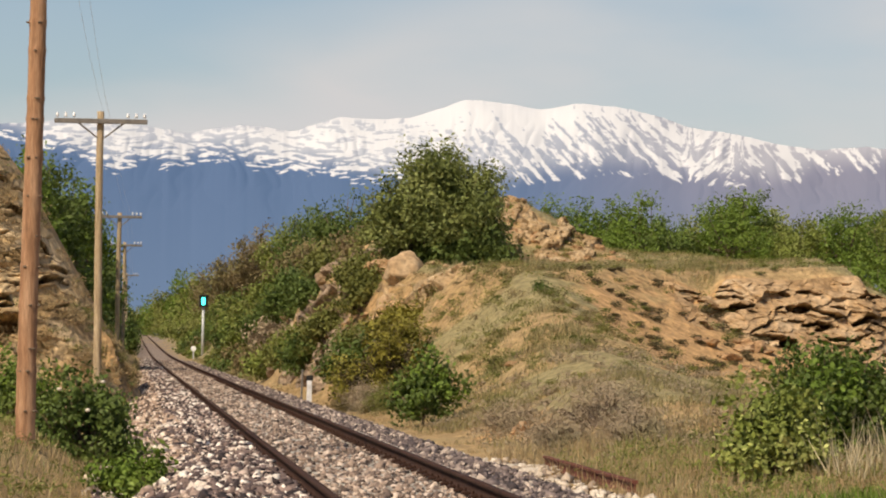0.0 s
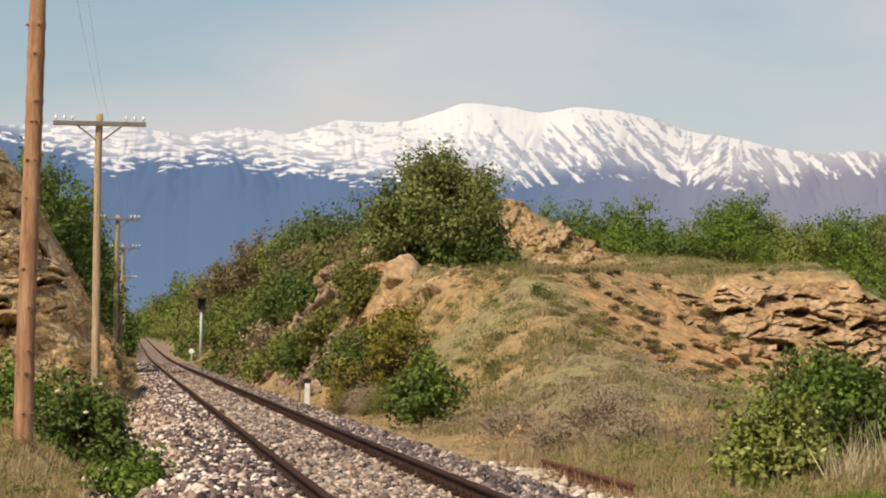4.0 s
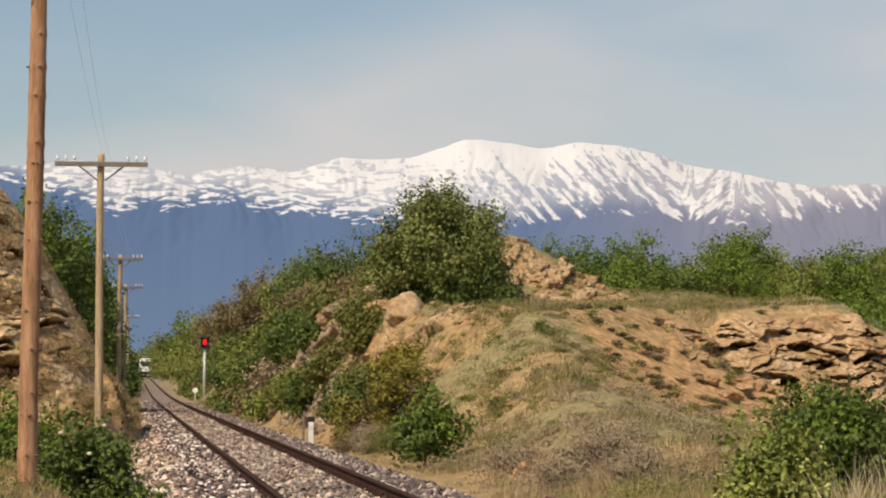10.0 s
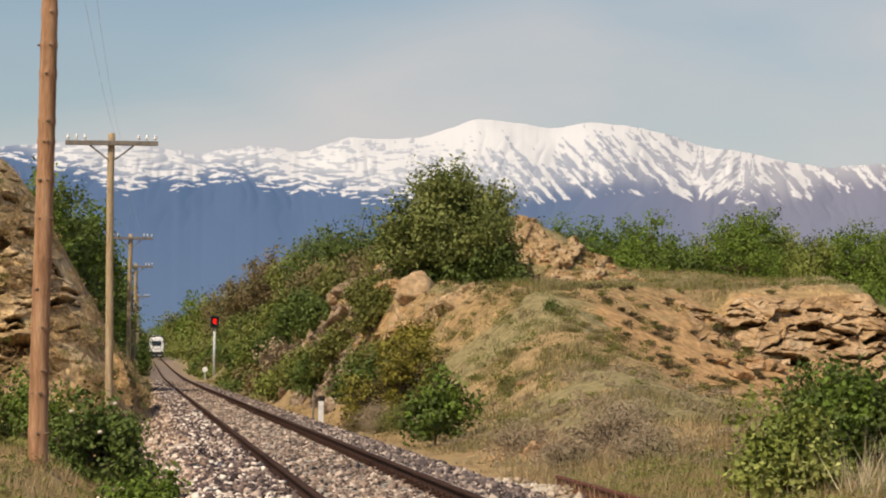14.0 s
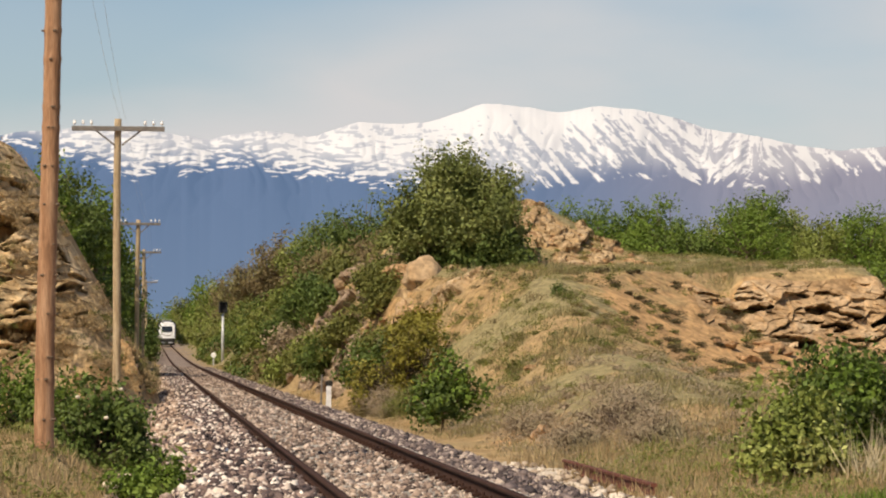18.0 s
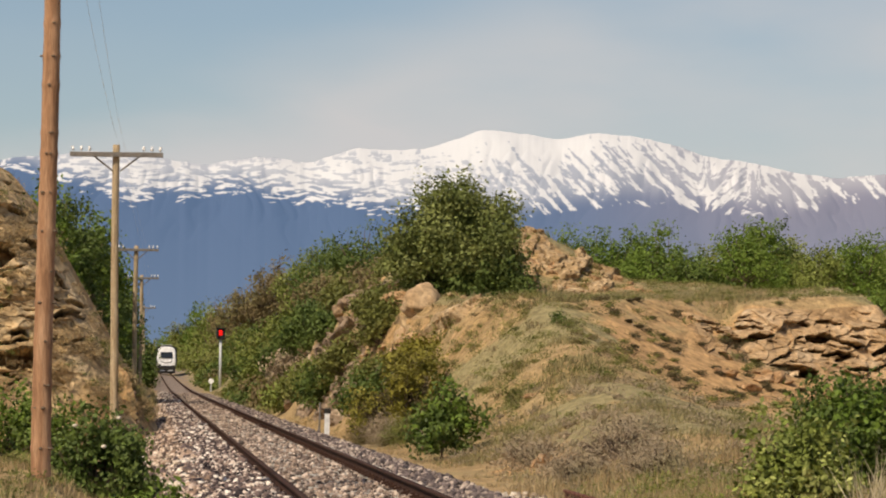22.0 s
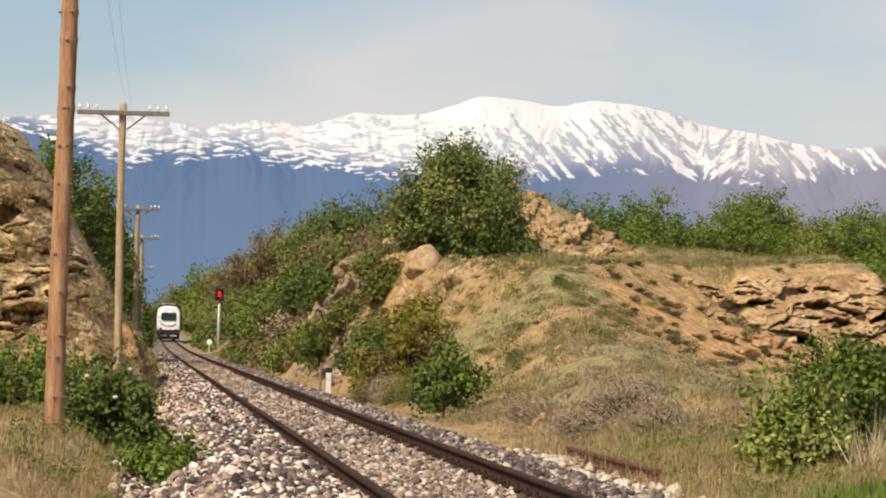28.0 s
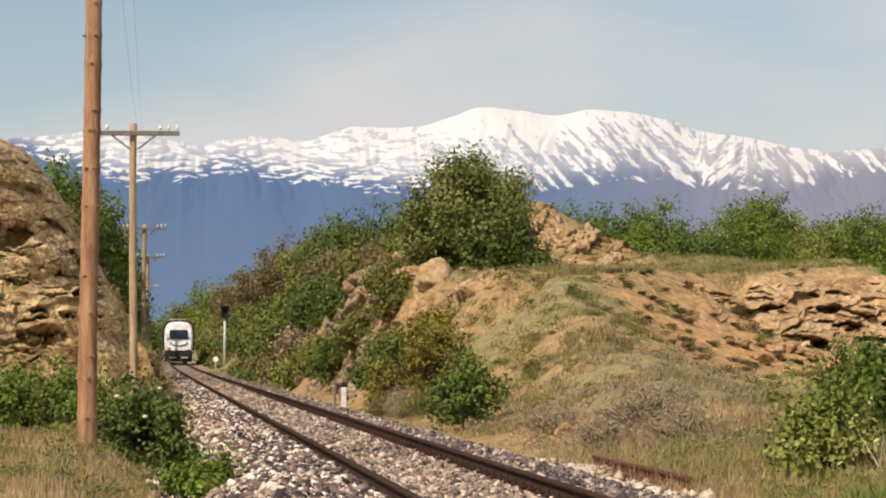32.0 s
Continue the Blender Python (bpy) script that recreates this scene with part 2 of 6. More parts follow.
# ---- mesh helpers ----
def mesh_of(name, verts, faces, mat=None, smooth=False):
    """A mesh from arrays; all faces have the same number of corners."""
    verts, faces = np.asarray(verts, np.float32), np.asarray(faces, np.int32)
    me = bpy.data.meshes.new(name)
    me.vertices.add(len(verts))
    me.vertices.foreach_set("co", verts.ravel())
    k = faces.shape[1]
    me.loops.add(faces.size)
    me.loops.foreach_set("vertex_index", faces.ravel())
    me.polygons.add(len(faces))
    me.polygons.foreach_set("loop_start", np.arange(0, faces.size, k, dtype=np.int32))
    me.polygons.foreach_set("loop_total", np.full(len(faces), k, np.int32))
    if smooth:
        me.polygons.foreach_set("use_smooth", np.ones(len(faces), bool))
    me.update(calc_edges=True)
    me.validate()
    if mat:
        me.materials.append(mat)
    return me


def thing(name, label, category, at=(0, 0, 0), turn=0.0, group="", kind="", data=None):
    ob = new(name, data)
    ob.matrix_basis = pose(*at, 0, 0, turn)
    return tagged(ob, label, category, group, kind)


def part(name, shape, mat, parent, label="", smooth=False):
    """Links a bmesh, or a mesh, as one mesh object under its parent."""
    if isinstance(shape, bmesh.types.BMesh):
        me = bpy.data.meshes.new(name)
        shape.normal_update()
        shape.to_mesh(me)
        shape.free()
        if mat:
            me.materials.append(mat)
        if smooth:
            for p in me.polygons:
                p.use_smooth = True
    else:
        me = shape
        if mat and not me.materials:
            me.materials.append(mat)
    ob = new(name, me)
    ob.parent = parent
    if label:
        ob["label"] = label
    return ob


def box(bm, size, at=(0, 0, 0), turn=(0, 0, 0), bevel=0.0):
    made = bmesh.ops.create_cube(bm, size=1.0, matrix=pose(*at, *turn) @ Matrix.Diagonal((*size, 1)))
    if bevel:
        edges = list({e for v in made["verts"] for e in v.link_edges})
        bmesh.ops.bevel(bm, geom=edges, offset=bevel, segments=2, affect="EDGES", profile=0.6)
    return bm


def tube(bm, a, b, r0, r1, sides=8, caps=True):
    a, b = Vector(a), Vector(b)
    m = Matrix.Translation((a + b) / 2) @ (b - a).to_track_quat("Z", "Y").to_matrix().to_4x4()
    bmesh.ops.create_cone(bm, cap_ends=caps, segments=sides, radius1=r0, radius2=r1, depth=(b - a).length, matrix=m)
    return bm


def ball(bm, at, r, squash=1.0):
    bmesh.ops.create_icosphere(bm, subdivisions=2, radius=r, matrix=Matrix.Translation(at) @ Matrix.Diagonal((1, 1, squash, 1)))
    return bm


def sm(v):
    v = np.clip(v, 0.0, 1.0)
    return v * v * (3 - 2 * v)


def lattice(ix, iy, seed):
    h = (ix.astype(np.int64) * 374761393 + iy.astype(np.int64) * 668265263 + seed * 974711) & 0x7FFFFFFF
    h = ((h ^ (h >> 13)) * 1274126177) & 0x7FFFFFFF
    return ((h ^ (h >> 16)) & 0xFFFF) / 65535.0


def vnoise(x, y, seed=0):
    """Smooth noise of 0 to 1 on arrays."""
    x, y = np.asarray(x, float), np.asarray(y, float)
    ix, iy = np.floor(x), np.floor(y)
    fx, fy = x - ix, y - iy
    fx, fy = fx * fx * (3 - 2 * fx), fy * fy * (3 - 2 * fy)
    a, b = lattice(ix, iy, seed), lattice(ix + 1, iy, seed)
    c, d = lattice(ix, iy + 1, seed), lattice(ix + 1, iy + 1, seed)
    return (a * (1 - fx) + b * fx) * (1 - fy) + (c * (1 - fx) + d * fx) * fy


def fbm(x, y, octaves=4, seed=0):
    total, amp = 0.0, 0.5
    for o in range(octaves):
        total = total + amp * vnoise(np.asarray(x) * 2**o + 17.3 * o, np.asarray(y) * 2**o - 9.1 * o, seed + o)
        amp *= 0.5
    return total


# ---- plan: the railway's line, and the ground ----
YAW = radians(5.975)          # the line runs this much to the left of the y axis
OFF = 2.40                   # and passes this far to the right of the origin
BEND, RADIUS, ARC = 599.0, 36.0, 20.0  # where it begins to curve left, and for how long


def line_at(s, q=0.0):
    """x, y on the line, s metres along, q metres to its right, and the heading there (to the left)."""
    th = YAW + min(max(0.0, s - BEND), ARC) / RADIUS
    x0, y0 = OFF * math.cos(YAW), OFF * math.sin(YAW)
    sb, past = min(s, BEND), max(0.0, s - BEND - ARC)
    x = x0 - math.sin(YAW) * sb + RADIUS * (math.cos(th) - math.cos(YAW)) - math.sin(th) * past
    y = y0 + math.cos(YAW) * sb + RADIUS * (math.sin(th) - math.sin(YAW)) + math.cos(th) * past
    return x + q * math.cos(th), y + q * math.sin(th), th


def rail_z(s):
    """Height of the rail heads."""
    return 0.0070 * 30.0 * np.log1p(np.exp((np.minimum(np.asarray(s, float), 720.0) - 235.0) / 30.0))


def on_line(x, y):
    """s and q of places on the straight part."""
    x, y = np.asarray(x, float), np.asarray(y, float)
    return -x * math.sin(YAW) + y * math.cos(YAW), x * math.cos(YAW) + y * math.sin(YAW) - OFF


def bank_side(q):
    """Height of the left bank's long slope beside the line."""
    return np.interp(-np.asarray(q, float), [1.95, 2.2, 5.6, 6.2, 6.9, 7.4, 10, 30], [-0.43, 0.0, 5.9, 6.65, 6.95, 7.2, 8.0, 9.0])


def bank_foot(q):
    """How far along the line the steep end of the left bank begins."""
    return 76.9 - 0.35 * np.clip(-q - 3.3, 0, 9)


def bank_front(s, q):
    return (s - bank_foot(q)) / 0.5 - 0.42


def ground_z(x, y):
    s, q = on_line(x, y)
    zr = rail_z(s)
    lumps = (fbm(x / 7.0, y / 7.0, 4, 3) - 0.47) * 1.1 + (fbm(x / 1.6, y / 1.6, 3, 8) - 0.45) * 0.28
    # right of the line: a slope that faces the camera, a flat top, a scarp, a rocky mound, a bank along the cutting
    slope = sm((s - 46.0 - 0.25 * np.clip(q - 7.0, 0, 9)) / 32.0)
    scarp = 0.17 * sm((s - 48.0) / 22.0) + 0.83 * sm((s - 73.5 - 0.22 * (q - 13.0)) / 3.6)
    pick = sm((q - 11.4) / 1.6)
    talus = np.clip((s - 62.5 - 1.2 * (q - 9.0)) / 11.2, 0, 1)
    talus = 0.10 * sm((s - 48.0) / 14.0) + 0.90 * talus * (0.6 + 0.4 * talus)
    nose = sm((q - 5.6) / 5.0)
    face = slope * (1 - nose) + np.maximum(talus, scarp * pick) * nose
    top = 3.3 + 0.5 * sm((s - 78) / 25.0) + 0.35 * sm((s - 77.5) / 5.0) * sm((q - 9) / 3.0) + 0.25 * sm((q - 12) / 6.0) - 0.5 * sm((q - 16.6) / 0.5) - 0.42 * np.clip(q - 17.2, 0, 6)
    hill = top * face
    hill = hill + 1.05 * np.exp(-(((q - 5.4) / 2.0) ** 2) - ((s - 50.0) / 5.5) ** 2)
    hill = hill + 2.05 * np.exp(-np.abs((q - 9.1) / 2.9) ** 2.5 - ((s - 97.0) / 4.6) ** 2)
    hill = hill + 0.75 * np.exp(-(((q - 5.4) / 0.9) ** 2) - ((s - 93.0) / 3.0) ** 2)
    hill = hill * (1 - 0.6 * sm((s - 150.0) / 150.0)) * (1 - 0.9 * sm((q - 22.0) / 30.0) * sm((s - 88) / 30.0))
    away = sm((np.abs(q) - 2.6) / 3.0)
    side = sm((q - 2.9) / (4.6 - 1.2 * sm((s - 62) / 25.0) - 1.2 * sm((s - 82) / 8.0) * (1 - sm((s - 122) / 12.0))))
    right = -0.42 + (hill + 0.42 + lumps * 0.7 * sm((s - 35) / 20)) * side
    broken = np.abs(2 * fbm(x / 2.4 + 5, y / 2.4, 4, 33) - 0.94)
    right = right + (broken - 0.16) * 0.9 * sm((q - 3.2) / 1.2) * sm((8.0 - q) / 2.5) * sm((s - 60) / 14.0)
    # left of the line: flat, then the bank of the cutting, with a steep end that faces the camera
    bank = np.minimum(bank_side(q), bank_front(s - 0.9, q)) * (1 - 0.8 * sm((s - 90.0) / 14.0))
    left = np.maximum(bank, -0.42) + 0.42 * sm((-q - 2.9) / 0.8) * sm((56 - s) / 12) + lumps * 0.5 * sm((s - 50) / 20) * sm((-q - 2.6) / 1.5)
    left = left + (broken - 0.16) * 0.7 * sm((-q - 3.6) / 1.2) * sm((s - 90) / 8.0)
    z = np.where(q > 0, right, left) + (lumps * 0.12 + (fbm(x / 1.1, y / 1.1, 2, 12) - 0.38) * 0.16 * sm((s - 40) / 10)) * away
    # the ballast bed
    bed = -0.215 - 0.30 * sm((np.abs(q) - 1.75) / 0.95)
    bed = bed + 0.10 * sm((-q - 0.72) / 0.2) * (1 - sm((-q - 1.5) / 1.0))
    inside = sm((np.abs(q) - 2.35) / 0.5)
    z = bed * (1 - inside) + z * inside
    far = sm((np.hypot(x, y - 60) - 260.0) / 400.0)
    z = z * (1 - far) + (-0.5 + 1.5 * (fbm(x / 90, y / 90, 3, 5) - 0.5)) * far * sm((np.abs(q) - 3) / 30) + bed * far * (1 - sm((np.abs(q) - 3) / 30))
    return z + zr


def axis_steps(fine0, fine1, step, end0, end1):
    mid = list(np.arange(fine0, fine1, step))
    up, d = [fine1], step
    while up[-1] < end1:
        d *= 1.12
        up.append(up[-1] + d)
    down, d = [fine0 - step], step
    while down[-1] > end0:
        d *= 1.12
        down.append(down[-1] - d)
    return np.array(down[::-1] + mid + up)


def ground_material():
    m = surface("ground_cover", [(0.32, 0.215, 0.098), (0.385, 0.267, 0.132), (0.30, 0.232, 0.112)], scale=0.3, fine=6.5, detail=9.0, rough=0.95, bump=1.0, bump_scale=0.12, grain=(0.6, 1.35))
    n, l = m.node_tree.nodes, m.node_tree.links
    b = n["Principled BSDF"]
    old = b.inputs["Base Color"].links[0].from_node.inputs["Color"].links[0].from_socket
    at = n.new("ShaderNodeAttribute")
    at.attribute_name = "cover"
    sep = n.new("ShaderNodeSeparateColor")
    l.new(at.outputs["Color"], sep.inputs["Color"])
    no = n.new("ShaderNodeTexNoise")
    no.inputs["Scale"].default_value, no.inputs["Detail"].default_value = 1.8, 9.0
    co = n.new("ShaderNodeTexCoord")
    l.new(co.outputs["Object"], no.inputs["Vector"])
    for channel, c0, c1 in (("Red", (0.38, 0.225, 0.096), (0.54, 0.34, 0.168)), ("Green", (0.235, 0.20, 0.092), (0.315, 0.26, 0.133)), ("Blue", (0.14, 0.11, 0.098), (0.37, 0.285, 0.23))):
        add, rp, soil, mx = n.new("ShaderNodeMath"), n.new("ShaderNodeMapRange"), n.new("ShaderNodeMixRGB"), n.new("ShaderNodeMixRGB")
        add.operation = "ADD"
        l.new(sep.outputs[channel], add.inputs[0])
        l.new(no.outputs["Fac"], add.inputs[1])
        rp.inputs["From Min"].default_value, rp.inputs["From Max"].default_value = 0.85, 1.1
        l.new(add.outputs["Value"], rp.inputs["Value"])
        soil.inputs["Color1"].default_value, soil.inputs["Color2"].default_value = (*c0, 1), (*c1, 1)
        l.new(no.outputs["Fac"], soil.inputs["Fac"])
        l.new(rp.outputs["Result"], mx.inputs["Fac"])
        l.new(old, mx.inputs["Color1"])
        l.new(soil.outputs["Color"], mx.inputs["Color2"])
        old = mx.outputs["Color"]
    grit, spread, last = n.new("ShaderNodeTexNoise"), n.new("ShaderNodeMapRange"), n.new("ShaderNodeHueSaturation")
    grit.inputs["Scale"].default_value, grit.inputs["Detail"].default_value = 4.5, 9.0
    l.new(co.outputs["Object"], grit.inputs["Vector"])
    spread.inputs["From Min"].default_value, spread.inputs["From Max"].default_value = 0.32, 0.68
    spread.inputs["To Min"].default_value, spread.inputs["To Max"].default_value = 0.66, 1.34
    l.new(grit.outputs["Fac"], spread.inputs["Value"])
    l.new(spread.outputs["Result"], last.inputs["Value"])
    l.new(old, last.inputs["Color"])
    l.new(last.outputs["Color"], b.inputs["Base Color"])
    return m


def cover_of(x, y):
    """How far bare earth, green cover and gravel lie on the ground: three arrays of 0 to 1."""
    s, q = on_line(x, y)
    patch = fbm(x / 3.5, y / 3.5, 3, 21)
    earth = 0.82 * np.exp(-(((q - 10.4) / 2.7) ** 2) - ((s - 67.5) / 8.0) ** 2) + 0.8 * sm((q - 10.8) / 1.0) * sm((s - 69) / 3) * sm((77.0 + 0.22 * (q - 13) - s) / 1.2) + 0.42 * sm((s - 60) / 20) * sm((q - 2.6) / 1.0) * sm((7.5 - q) / 2.0) + 0.85 * np.exp(-(((q - 4.3) / 1.0) ** 2) - ((s - 50.0) / 3.5) ** 2) + 0.5 * np.exp(-(((q - 7.0) / 1.6) ** 2) - ((s - 58.0) / 3.0) ** 2)
    bare = np.exp(-(((q - 10.2) / 2.8) ** 2) - ((s - 67.0) / 8.5) ** 2)
    earth = earth + 0.3 * bare * sm((patch - 0.3) / 0.2)
    earth = earth + 0.5 * sm((-q - 2.35) / 0.5) * sm((s - 38) / 14) + 0.4 * sm((s - 90) / 3) * np.exp(-(((q - 10.0) / 3.0) ** 2)) - 0.5 * sm((s - 106) / 15)
    green = 0.85 * sm((patch - 0.33) / 0.2) * sm((q - 3) / 3) + 0.6 * sm((s - 112) / 20) * sm((np.abs(q) - 1.7) / 0.5) + 0.28 * np.exp(-(((q - 6.2) / 1.8) ** 2) - ((s - 68.0) / 12.0) ** 2) + 0.25 * sm((-q - 3) / 2) * sm((45 - s) / 10) - 0.75 * bare
    stone = 1.0 * (1 - sm((np.abs(q) - np.where(q < 0, 2.15, 2.45) + 0.85 * sm((s - 95) / 70)) / 0.5))
    return np.clip(earth, 0, 1), np.clip(green, 0, 1), np.clip(stone, 0, 1)


def build_ground():
    xs, ys = axis_steps(-64.0, 22.0, 0.25, -5200, 5200), axis_steps(16.0, 125.0, 0.3, -1500, 4700)
    gx, gy = np.meshgrid(xs, ys)
    x, y = gx.ravel(), gy.ravel()
    nx, ny = len(xs), len(ys)
    i = (np.arange(ny - 1)[:, None] * nx + np.arange(nx - 1)[None]).ravel()
    # the ground keeps clear behind the rock faces, whose hollows reach into it
    s, q = on_line(x, y)
    dip = 0.9 * sm((-q - 2.9) / 0.8) * sm((q + 7.4) / 0.6) * sm((s - 76.5) / 1.0) * sm((83.0 - s) / 2.0)
    k = s - 72.4 - 0.22 * (q - 13.0)
    dip = dip + 0.8 * sm((q - 11.4) / 0.5) * sm((21.0 - q) / 0.5) * sm((k - 0.6) / 0.5) * sm((3.1 - k) / 0.5)
    me = mesh_of("ground", np.stack([x, y, ground_z(x, y) - dip], 1), np.stack([i, i + 1, i + nx + 1, i + nx], 1), ground_material(), smooth=True)
    r, g, b = cover_of(x, y)
    col = me.color_attributes.new("cover", "FLOAT_COLOR", "POINT")
    col.data.foreach_set("color", np.stack([r, g, b, np.ones_like(r)], 1).astype(np.float32).ravel())
    return tagged(new("ground", me), "dry grassy ground with bare ochre earth", "ground", kind="structure")


build_ground()


# ---- distance: the snowy range ----
def build_mountains():
    # bearing and height of the crest, both in thousandths of the distance
    crest = [(-400, 42), (-260, 54), (-200, 62), (-149.4, 71.5), (-138, 72.4), (-124.7, 74.2), (-113.2, 73.6), (-101.8, 72.2), (-86.5, 69.8), (-77, 71.9), (-67.5, 73), (-59.9, 72.5), (-51.3, 71.1), (-42.7, 73.9), (-35.1, 76.3), (-25.5, 75.7),
             (-12.2, 76.3), (-4.6, 78.7), (6.9, 82.7), (18.3, 82.1), (27.8, 80.4), (34.5, 79.9), (45, 82.2), (52.6, 81.5), (62.1, 80.5), (71.7, 78), (83.1, 74.4), (98.4, 72.1), (113.6, 68.7), (127, 67.4), (138.4, 68.6), (149.4, 67.8), (200, 60), (280, 50), (420, 42)]
    # bearing and height of the snow's lower edge
    edge = [(-400, 70), (-149.4, 69.0), (-130.4, 65), (-111.3, 60.5), (-92.3, 61), (-77, 64.5), (-61.8, 62), (-42.7, 59.5), (-16, 57), (22.1, 55.0), (41.2, 59.4), (60.2, 60.7), (79.3, 58.7), (98.4, 57.8), (113.6, 56.8), (127, 61.7), (149.4, 62.1), (420, 66)]
    ea, eh = np.array([c[0] for c in edge]) / 1000.0, np.array([c[1] for c in edge]) / 1000.0
    ca, ch = np.array([c[0] for c in crest]) / 1000.0, np.array([c[1] for c in crest]) / 1000.0
    az = np.concatenate([np.linspace(-0.62, -0.18, 60)[:-1], np.linspace(-0.18, 0.18, 1150), np.linspace(0.18, 0.62, 60)[1:]])
    v = np.concatenate([np.linspace(0, 0.6, 36)[:-1], np.linspace(0.6, 1.0, 210), [1.05]])
    ga, gv = np.meshgrid(az, v)
    a, u = ga.ravel(), gv.ravel()
    far = 2500.0 + 1850.0 * np.minimum(u, 1.0) + 60 * (u > 1.01)
    top = sum(np.interp(a + d, ca, ch) for d in (-0.0018, 0.0, 0.0018)) / 3 + 0.0008 * (fbm(a * 260, 0 * a, 4, 31) - 0.47)
    # spurs that run down the face
    swing = a + 0.018 * (1 - u) * np.sin(a * 40) + 0.012 * (fbm(a * 30, u * 4, 3, 40) - 0.5)
    spur = np.abs(2 * vnoise(swing * 55, u * 2.0, 44) - 1) * 0.6 + np.abs(2 * vnoise(swing * 130 + 3, u * 4.0, 45) - 1) * 0.3 + np.abs(2 * vnoise(swing * 300, u * 9, 46) - 1) * 0.14
    body = u ** 1.25
    h = 4350.0 * top * (body + (spur - 0.42) * 0.075 * sm((u - 0.45) / 0.4) * sm((1.0 - u) / 0.10 + 0.06))
    h = np.where(u > 1.01, h * 0.97, h)
    x, y = np.sin(a) * far, np.cos(a) * far
    nx = len(az)
    i = (np.arange(len(v) - 1)[:, None] * nx + np.arange(nx - 1)[None]).ravel()
    # snow lies above a wavy line, thinning downwards in streaks
    elev = h / far
    line = np.interp(a, ea, eh) + 0.003 * (fbm(a * 70, 0 * a, 3, 50) - 0.47)
    way = np.interp(a, [-0.03, 0.025, 0.08, 0.085, 0.096, 0.101, 0.15], [0.3, 0.8, 1.0, -0.9, -0.9, 0.8, 0.6])
    c1 = a + way * (elev - 0.06)
    streak = 0.55 * fbm(c1 * 420, elev * 130 + c1 * 40, 3, 51) + 0.45 * fbm(c1 * 950, elev * 420, 3, 52)
    broad = fbm(a * 300 + 3 * fbm(a * 60, elev * 200, 2, 58), elev * 1350 + 4 * fbm(a * 120, elev * 100, 2, 59), 4, 57)
    over = (elev - line) / 0.012
    mix = np.interp(a, [-0.03, 0.03], [0.2, 0.85])
    need = np.interp(over, [-1.2, -0.6, -0.1, 0.4, 0.9, 1.5, 2.2], [1.5, 1.05, 0.53, 0.465, 0.425, 0.365, 0.22])
    snow = sm(((streak * mix + broad * (1 - mix)) - need) / 0.05 + 0.5)
    # inside the snow the bare ribs are half dusted over
    snow = np.maximum(snow, sm((over + 0.1) / 0.8) * np.interp(a, [0.0, 0.04], [0.6, 0.38]))
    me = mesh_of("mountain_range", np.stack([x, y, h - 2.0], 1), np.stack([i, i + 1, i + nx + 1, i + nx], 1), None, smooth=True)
    col = me.color_attributes.new("snow", "FLOAT_COLOR", "POINT")
    # snow, bearing and height; the last two steer the painted haze
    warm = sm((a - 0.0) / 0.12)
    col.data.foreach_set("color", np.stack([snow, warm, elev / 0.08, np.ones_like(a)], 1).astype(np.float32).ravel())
    m = bpy.data.materials.new("snow_and_hazed_slopes")
    m.use_nodes = True
    n, l = m.node_tree.nodes, m.node_tree.links
    b = n["Principled BSDF"]
    at, sep = n.new("ShaderNodeAttribute"), n.new("ShaderNodeSeparateColor")
    at.attribute_name = "snow"
    l.new(at.outputs["Color"], sep.inputs["Color"])
    rock, base, air_glow = n.new("ShaderNodeMixRGB"), n.new("ShaderNodeMixRGB"), n.new("ShaderNodeMixRGB")
    # rock base colours carry a painted blue haze tint, greyer to the right
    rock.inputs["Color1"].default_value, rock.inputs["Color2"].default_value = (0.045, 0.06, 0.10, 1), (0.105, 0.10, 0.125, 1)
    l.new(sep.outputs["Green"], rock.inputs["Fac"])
    base.inputs["Color2"].default_value = (0.63, 0.63, 0.63, 1)
    l.new(sep.outputs["Red"], base.inputs["Fac"])
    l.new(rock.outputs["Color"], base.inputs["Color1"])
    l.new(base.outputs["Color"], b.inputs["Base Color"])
    b.inputs["Roughness"].default_value, b.inputs["Specular IOR Level"].default_value = 0.9, 0.1
    # air light of the distance, painted as blue emission, weaker on the snow
    air_glow.inputs["Color1"].default_value, air_glow.inputs["Color2"].default_value = (0.095, 0.195, 0.37, 1), (0.24, 0.265, 0.37, 1)
    l.new(sep.outputs["Green"], air_glow.inputs["Fac"])
    # paler haze glow painted in towards the foot of the range
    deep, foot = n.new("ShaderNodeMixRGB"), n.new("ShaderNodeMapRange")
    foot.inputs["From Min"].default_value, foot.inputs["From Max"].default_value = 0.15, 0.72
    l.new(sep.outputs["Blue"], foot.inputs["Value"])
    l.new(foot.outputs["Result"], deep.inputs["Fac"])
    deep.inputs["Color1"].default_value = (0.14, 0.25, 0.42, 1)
    l.new(air_glow.outputs["Color"], deep.inputs["Color2"])
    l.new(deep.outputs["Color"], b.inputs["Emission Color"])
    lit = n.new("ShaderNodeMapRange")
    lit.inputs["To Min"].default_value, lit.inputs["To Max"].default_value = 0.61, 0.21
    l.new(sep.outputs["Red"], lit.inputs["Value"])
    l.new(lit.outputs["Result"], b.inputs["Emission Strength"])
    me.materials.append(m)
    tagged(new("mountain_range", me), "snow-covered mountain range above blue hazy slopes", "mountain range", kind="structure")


build_mountains()


